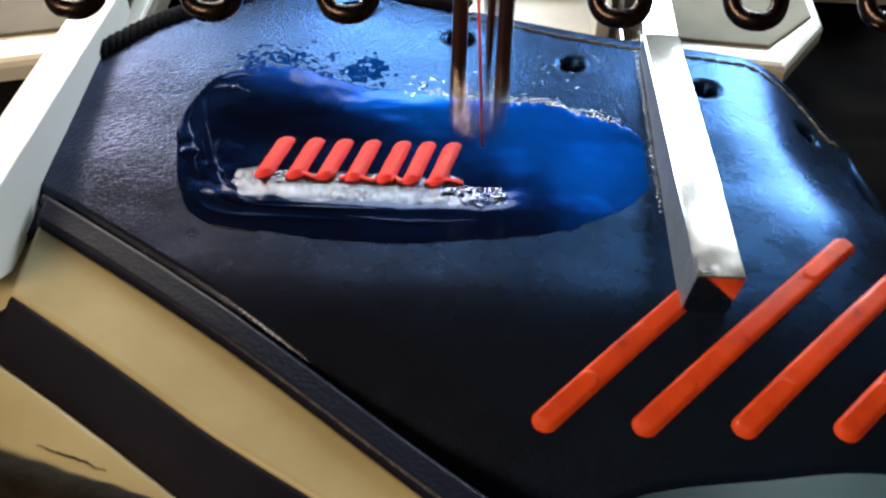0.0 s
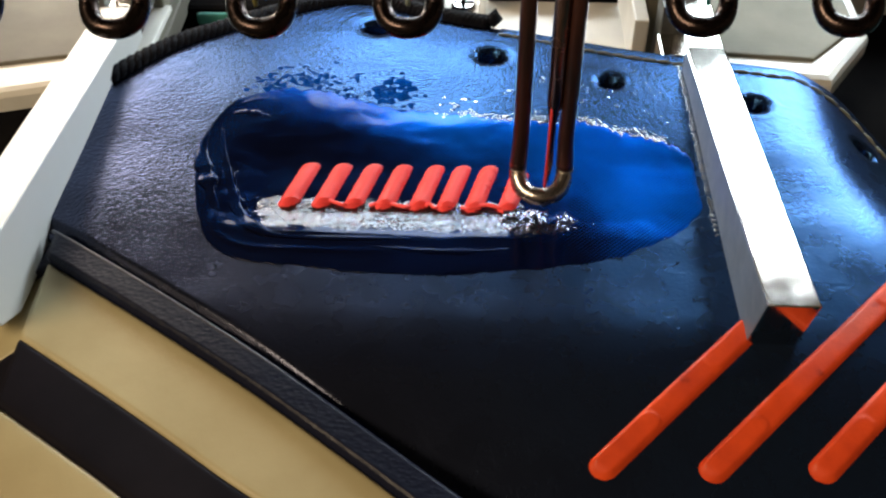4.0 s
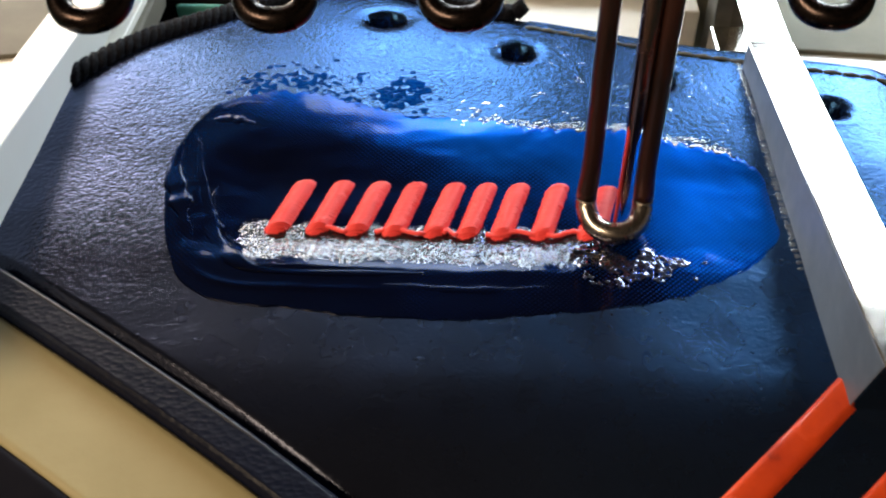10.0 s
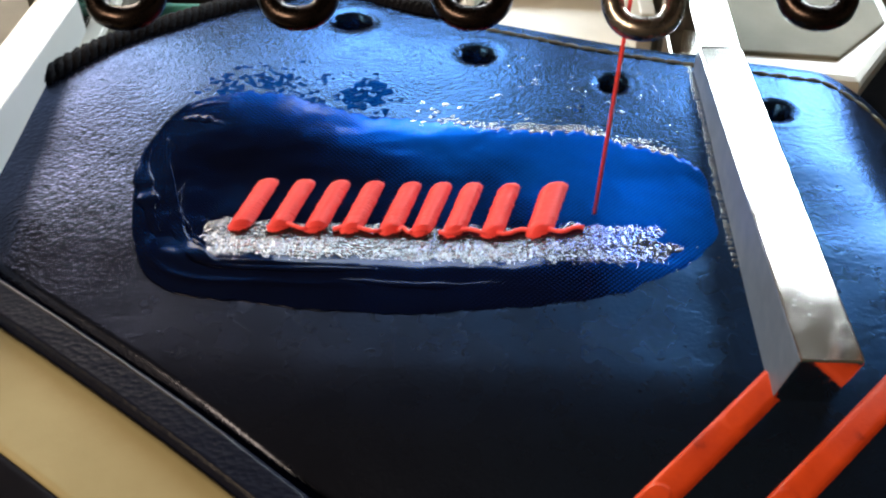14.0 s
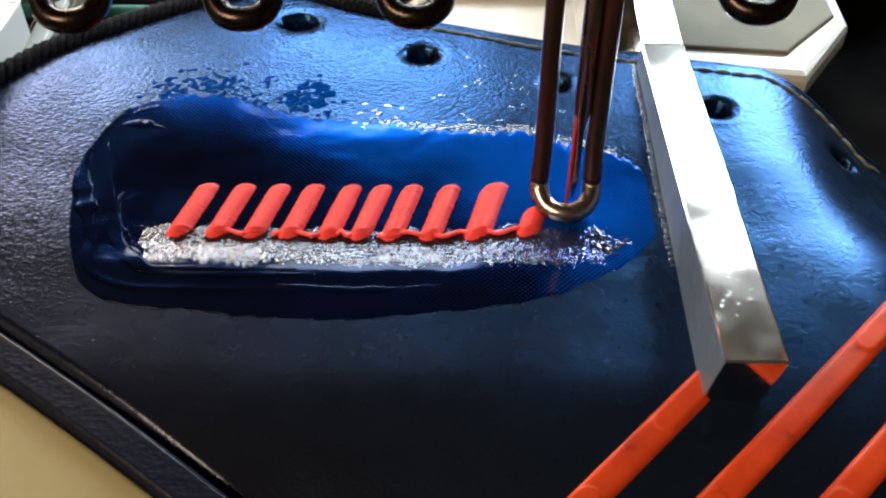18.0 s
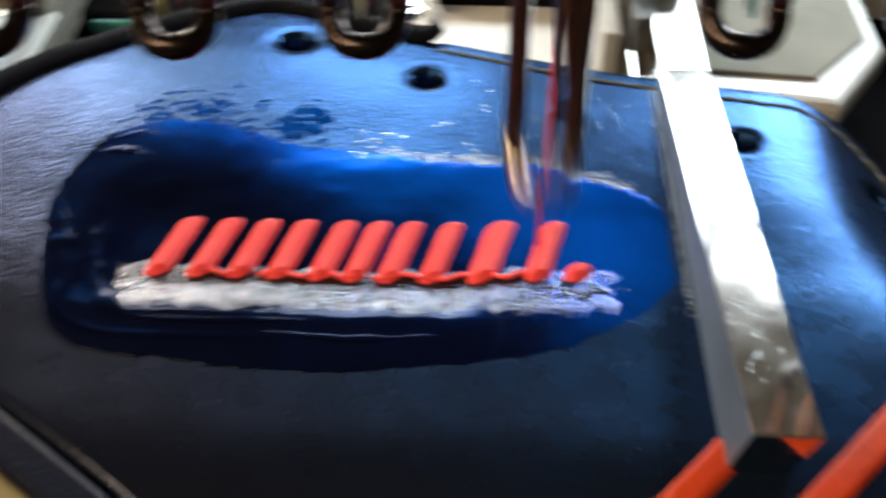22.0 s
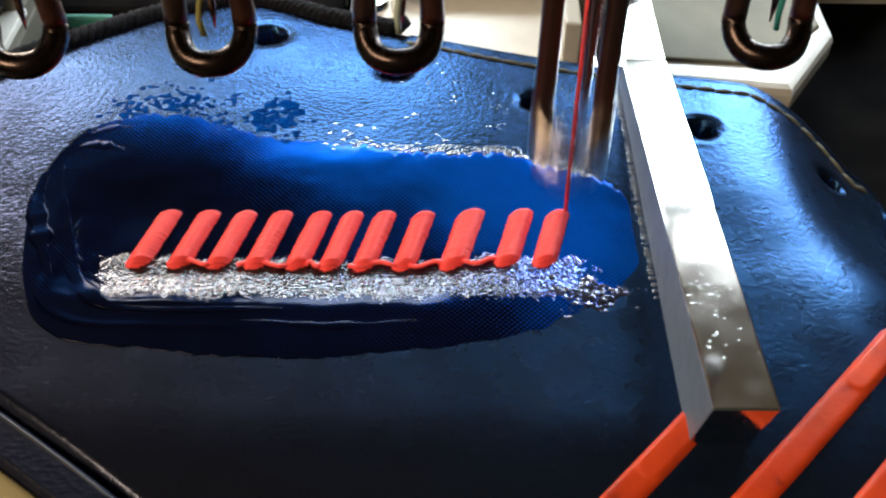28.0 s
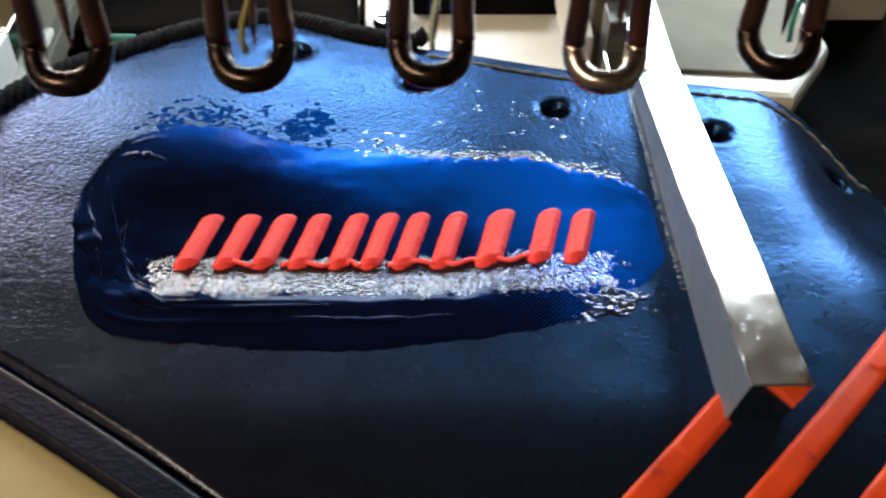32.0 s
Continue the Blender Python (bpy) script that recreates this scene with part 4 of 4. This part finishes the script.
def foot_meshes():
    """A shackle-shaped presser foot: two dark legs joined below by a thick bow; its lowest edge at z = 0."""
    leg = [(-2.6, 0.35, 46, 0.9), (-2.6, 0.35, 20, 0.9), (-2.55, 0.35, 8.0, 0.92), (-2.6, 0.32, 5.8, 0.95), (-2.7, 0.28, 4.2, 0.98), (-2.72, 0.24, 3.3, 1.0)]
    bow, n = [], 22
    for k in range(n + 1):
        w = math.pi * k / n
        bow.append((-2.72 * math.cos(w), 0.2 - 2.7 * math.sin(w), 1.05 + 1.7 * (1 - math.sin(w)) ** 1.6, 1.0 + 0.08 * math.sin(w)))
    bow = [(-2.72, 0.22, 3.3, 1.0)] + bow + [(2.72, 0.22, 3.3, 1.0)]
    out = []
    for name, path, mat in (("leg", leg, LEG), ("leg", [(-x, y, z, r) for x, y, z, r in leg], LEG), ("bow", bow, CHROME)):
        v, f = tube([p[:3] for p in path], [p[3] for p in path], 12)
        out.append((name, mesh_from(name, v, f, mat)))
    return out


FEET = []


def build_head():
    pieces = foot_meshes()
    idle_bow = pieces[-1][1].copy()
    idle_bow.materials[0] = SHADED_BOW
    v, f = tube([(0, 0, 0.0), (0, 0, 1.6), (0, 0, 3.2), (0, 0, 9), (0, 0, 12), (0, 0, 60)], [0.06, 0.28, 0.42, 0.45, 0.9, 0.9], 10)
    needle = mesh_from("needle", v, f, NEEDLE)
    for k in range(-4, 4):
        at = pose(k * PITCH * MM, (0.037 * k * PITCH + FOOT_Y) * MM, RAISED * MM)
        foot = new("presser_foot")
        foot.parent, foot.matrix_basis = head, at
        foot["label"] = "dark shackle-shaped presser foot with a %s bow" % ("bright chrome" if k == 0 else "shade-toned")
        for name, me in pieces:
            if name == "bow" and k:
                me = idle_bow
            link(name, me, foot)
        pin = link("needle", needle, head, "steel needle", at @ pose(0.3 * MM, 0.3 * MM, 2.6 * MM))
        if k == 0:
            FEET.extend((foot, pin))
    for k, mat, label, bend in ((1, TEAL_YARN, "short teal thread end at an idle needle", 0.5), (-2, OLIVE_YARN, "curled olive thread end at an idle needle", 1.4), (-1, PALE_YARN, "pale thread end at an idle needle", 0.8)):
        pts = [(k * PITCH + 0.5 + bend * 0.9 * math.sin(s * 0.7) * s / 9, 0.037 * k * PITCH + FOOT_Y - 0.7 - 0.12 * s, RAISED + 14 - s * 1.35) for s in range(9)]
        v, f = tube(pts, 0.26, 6)
        link("needle_thread", mesh_from("needle_thread", v, f, mat), head, label)
    # the clamp that holds the working needle, with its screw
    clamp = new("needle_clamp")
    clamp.parent, clamp.matrix_basis = head, pose(0, FOOT_Y * MM, 72 * MM)
    clamp["label"] = "dark brown needle clamp"
    v, f = tube([(0.4, 0, 0), (0.4, 0, 0.8), (0.4, 0, 3), (0.4, 0, 34)], [1.7, 2.3, 2.5, 2.5], 16)
    link("collar", mesh_from("collar", v, f, LEG), clamp)
    v, f = tube([(2.4, -0.4, 5.5), (4.6, -0.4, 5.6), (5.2, -0.4, 6.6), (5.2, -0.4, 9)], [0.9, 0.9, 0.8, 0.5], 10)
    link("clamp_screw", mesh_from("clamp_screw", v, f, LEG), clamp)
    FEET.append(clamp)
    bm = bmesh.new()
    block(bm, -70, 58, -9, 16, 66, 120, 2)
    part("needle_case", bm, PLATE, head, "pale metal needle case")


build_head()


# unseen block added behind the lamps; steel and leather mirror its grey
def column():
    thing = tagged(new("rear_backing"), "grey block added unseen behind the clamp, mirrored by steel and leather", "machine column")
    bm = bmesh.new()
    block(bm, -220, 200, 190, 270, -50, 480, 4)
    part("body", bm, BACKING, thing)
    for name, x0, x1, y0, y1, z0, z1 in (("backing_bar", -48, 162, 183, 196, 20, 136), ("backing_bar", -148, -48.5, 183, 196, 20, 136)):
        bm = bmesh.new()
        block(bm, x0, x1, y0, y1, z0, z1, 0.6)
        part(name, bm, BACKING, thing, "grey bar added unseen behind the lamps")


column()

# the upper thread, from the last stitch up to the needle
v, f = tube([(0, 0, -0.6), (0, 0, 20), (0, 0, 75)], 0.2, 6)
upper_thread = tagged(link("upper_thread", mesh_from("upper_thread", v, f, THREAD)), "taut red upper thread between fabric and needle", "thread")


# the thread wiper that sweeps through once at the end
def wiper():
    thing = tagged(new("thread_wiper"), "dark steel thread wiper hook", "wiper")
    bm = bmesh.new()
    outline = [(-4.8, 4.4), (4.1, 4.4), (4.6, 0.2), (4.1, -2.6), (5.9, -13), (7.1, -23), (6.9, -24.6), (5.9, -25.5), (4.4, -25.4), (3.2, -24.9), (0.5, -22.2), (2.4, -23.5), (4.2, -23.0), (4.1, -21.8), (3.2, -18.4), (-0.1, -9.7), (-3.4, -2.6)]
    lo = [bm.verts.new((x * MM, -0.4 * MM, y * MM)) for x, y in outline]
    hi = [bm.verts.new((x * MM, 0.4 * MM, y * MM)) for x, y in outline]
    n = len(outline)
    fs = [bm.faces.new(lo), bm.faces.new(hi[::-1])] + [bm.faces.new((lo[k], hi[k], hi[(k + 1) % n], lo[(k + 1) % n])) for k in range(n)]
    bmesh.ops.recalc_face_normals(bm, faces=fs)
    part("hook", bm, LEG, thing)
    bm = bmesh.new()
    block(bm, -4.8, 4.1, -0.4, 0.4, 4.3, 60, 0.1)
    part("stem", bm, LEG, thing)
    return thing


wiper_hook = wiper()


# the liquid that the working foot stirs up
def stirred():
    verts, faces, n, m = [], [], 110, 80
    for i in range(n + 1):
        for j in range(m + 1):
            x, y = -6.5 + 13.0 * i / n, -4.6 + 8.2 * j / m
            reach = math.hypot(x / 6.0, (y + 0.4) / 3.2) + 0.7 * noise.noise((x * 0.5, y * 0.6, 21)) + 0.35 * noise.noise((x * 1.7, y * 1.9, 23))
            crest = 0.09 * noise.noise((x * 1.9, y * 2.2, 25)) + 0.06 * noise.noise((x * 5.2, y * 5.6, 27))
            verts.append((x, y, 0.06 - 0.5 * step(0.35, 1.3, reach) + crest))
    for i in range(n):
        for j in range(m):
            q = i * (m + 1) + j
            faces.append((q, q + m + 1, q + m + 2, q + 1))
    return tagged(link("stirred_liquid", mesh_from("stirred_liquid", verts, faces, SKIN)), "crumpled glinting liquid stirred up round the needle", "liquid")


stirred_liquid = stirred()

# ---- what moves ----
def motions():
    walk(head, [(t, pose(x * MM, y * MM, 0)) for t, x, y in HEAD])
    walk(stirred_liquid, [(t, pose((x + 2.2) * MM, (y - 2.6) * MM, (upper_height(x + 2.2, y - 2.6) + 0.03) * MM)) for t, x, y in HEAD])
    # height of the working foot above the leather, by seconds
    beats = [(0, 13), (0.5, 18), (1, 1.0), (1.5, 12), (2, 15), (2.5, 1.0), (4.5, 3), (5, 23.5), (5.5, 1.2), (6, 1.4), (6.5, 22), (7, 1.0), (7.5, 1.2), (8, 23), (8.5, 1.2), (9, 1.0), (9.5, 23.5),
             (10, 1.0), (10.5, 1.0), (11, 23.5), (11.5, 1.4), (12, 1.0), (12.5, 23.5), (13, 1.2), (13.5, 1.0), (14, 23.5), (14.5, 2), (16.5, 1.0), (17, 23.5), (17.5, 10), (18, 1.0), (18.5, 23.5),
             (19, 15), (19.5, 1.0), (20, 22.5), (20.5, 12), (21, 1.0), (21.5, 20), (22, 12), (22.5, 1.0), (23, 21), (23.5, 17), (24, 1.0), (24.5, 17), (26.5, 17), (27, 1.0), (27.5, 17), (28, 15),
             (28.3, 1.0), (28.6, 10), (29, 15), (29.3, 1.0), (29.6, 12), (30, 13.5), (30.3, 14.5), (30.6, 22), (31, 23.5), (32, 23.5)]
    # caught in mid-stroke: it falls within a thirtieth of a second
    strokes = {0: (30, 11, 1.2), 6: (21, 5.0, 1.0), 13: (14, 3.2, 1.0), 19: (22, 13, 3), 20: (23.5, 21, 13), 22: (20, 10, 2), 23: (23.5, 19, 8), 28: (21, 14, 3), 29: (19, 15, 6)}
    beats = sorted([b for b in beats if b[0] not in strokes] + [(t + k / FPS, z) for t, zs in strokes.items() for k, z in zip((-1, 0, 1), zs) if t + k >= 0])
    foot, pin, clamp = FEET
    # the needle bar runs right down at these moments
    high, deep = pose(0, FOOT_Y * MM, 72 * MM), pose(0, FOOT_Y * MM, 5.5 * MM)
    drops = [(0, high)]
    for t in (1, 21, 24, 27):
        drops += [(t - 0.2, high), (t - 0.05, pose(0, FOOT_Y * MM, 16 * MM)), (t, deep), (t + 0.04, pose(0, FOOT_Y * MM, 3.5 * MM)), (t + 0.25, high)]
    walk(clamp, drops + [(32, high)])
    walk(foot, [(t, pose(0, FOOT_Y * MM, (z - 1.05) * MM)) for t, z in beats])
    walk(pin, [(t, pose(0.9 * MM, (FOOT_Y + 0.3) * MM, (z * 1.15 - 0.5) * MM)) for t, z in beats])
    # the thread's lower end at the last stitch, its upper end at the needle
    ends = {0: (4.6, 3.0), 2: (5.0, 3.3), 5: (7.5, -1.8), 8: (7.0, 3.5), 11: (10.0, -2.7), 14: (13.5, -0.8), 17: (18.1, 3.7), 19: (16.3, 1.4), 20: (14.4, -0.2), 23: (14.7, 2.9), 28: (19.2, 3.4), 29: (19.0, 3.2), 30: (19.3, 2.5), 31: (19.2, 2.9)}
    tops = {0: (3.2, 24.8), 2: (2.3, 26.8), 5: (7.7, 27.1), 8: (8.8, 25.8), 11: (10.8, 24.1), 14: (14.1, 24.7), 17: (17.1, 24.4), 19: (15.3, 24.5), 20: (13.3, 25.6), 23: (13.3, 28.6), 28: (17.9, 28.4), 29: (19.0, 21.9), 30: (19.6, 28.9), 31: (17.4, 29.7)}
    rows = []
    for t, hx, hy in HEAD:
        if t > 31 and t < 32:
            continue
        x, y = ends.get(t, (hx + 0.3, hy + FOOT_Y))
        tx, tz = tops.get(t, (hx + 0.6, 33))
        top = Vector((tx, hy + FOOT_Y, tz))
        lift = 0.5
        if t > 31.2:
            x, y, lift = hx + 0.3, hy + FOOT_Y, 60
            top = Vector((hx + 0.6, hy + FOOT_Y, 120))
        d = top - Vector((x, y, lift))
        rows.append((t, Matrix.Translation(Vector((x, y, lift)) * MM) @ d.to_track_quat("Z", "Y").to_matrix().to_4x4()))
        if t == 31:
            rows.append((31.35, rows[-1][1]))
    walk(upper_thread, rows)
    # each new stitch is drawn up through the leather when its time comes
    for ob, at, t in RISING:
        low = Matrix.Translation((0, 0, -2.6 * MM)) @ at
        walk(ob, [(0, low), (max(0.1, t - 0.1), low), (t + 0.1, at), (32, at)])
    away, home = pose(24 * MM, 10 * MM, 95 * MM), pose(18.0 * MM, -3.5 * MM, 26 * MM)
    walk(wiper_hook, [(0, away), (30.4, away), (30.55, home), (30.65, home), (30.8, away), (32, away)])


motions()
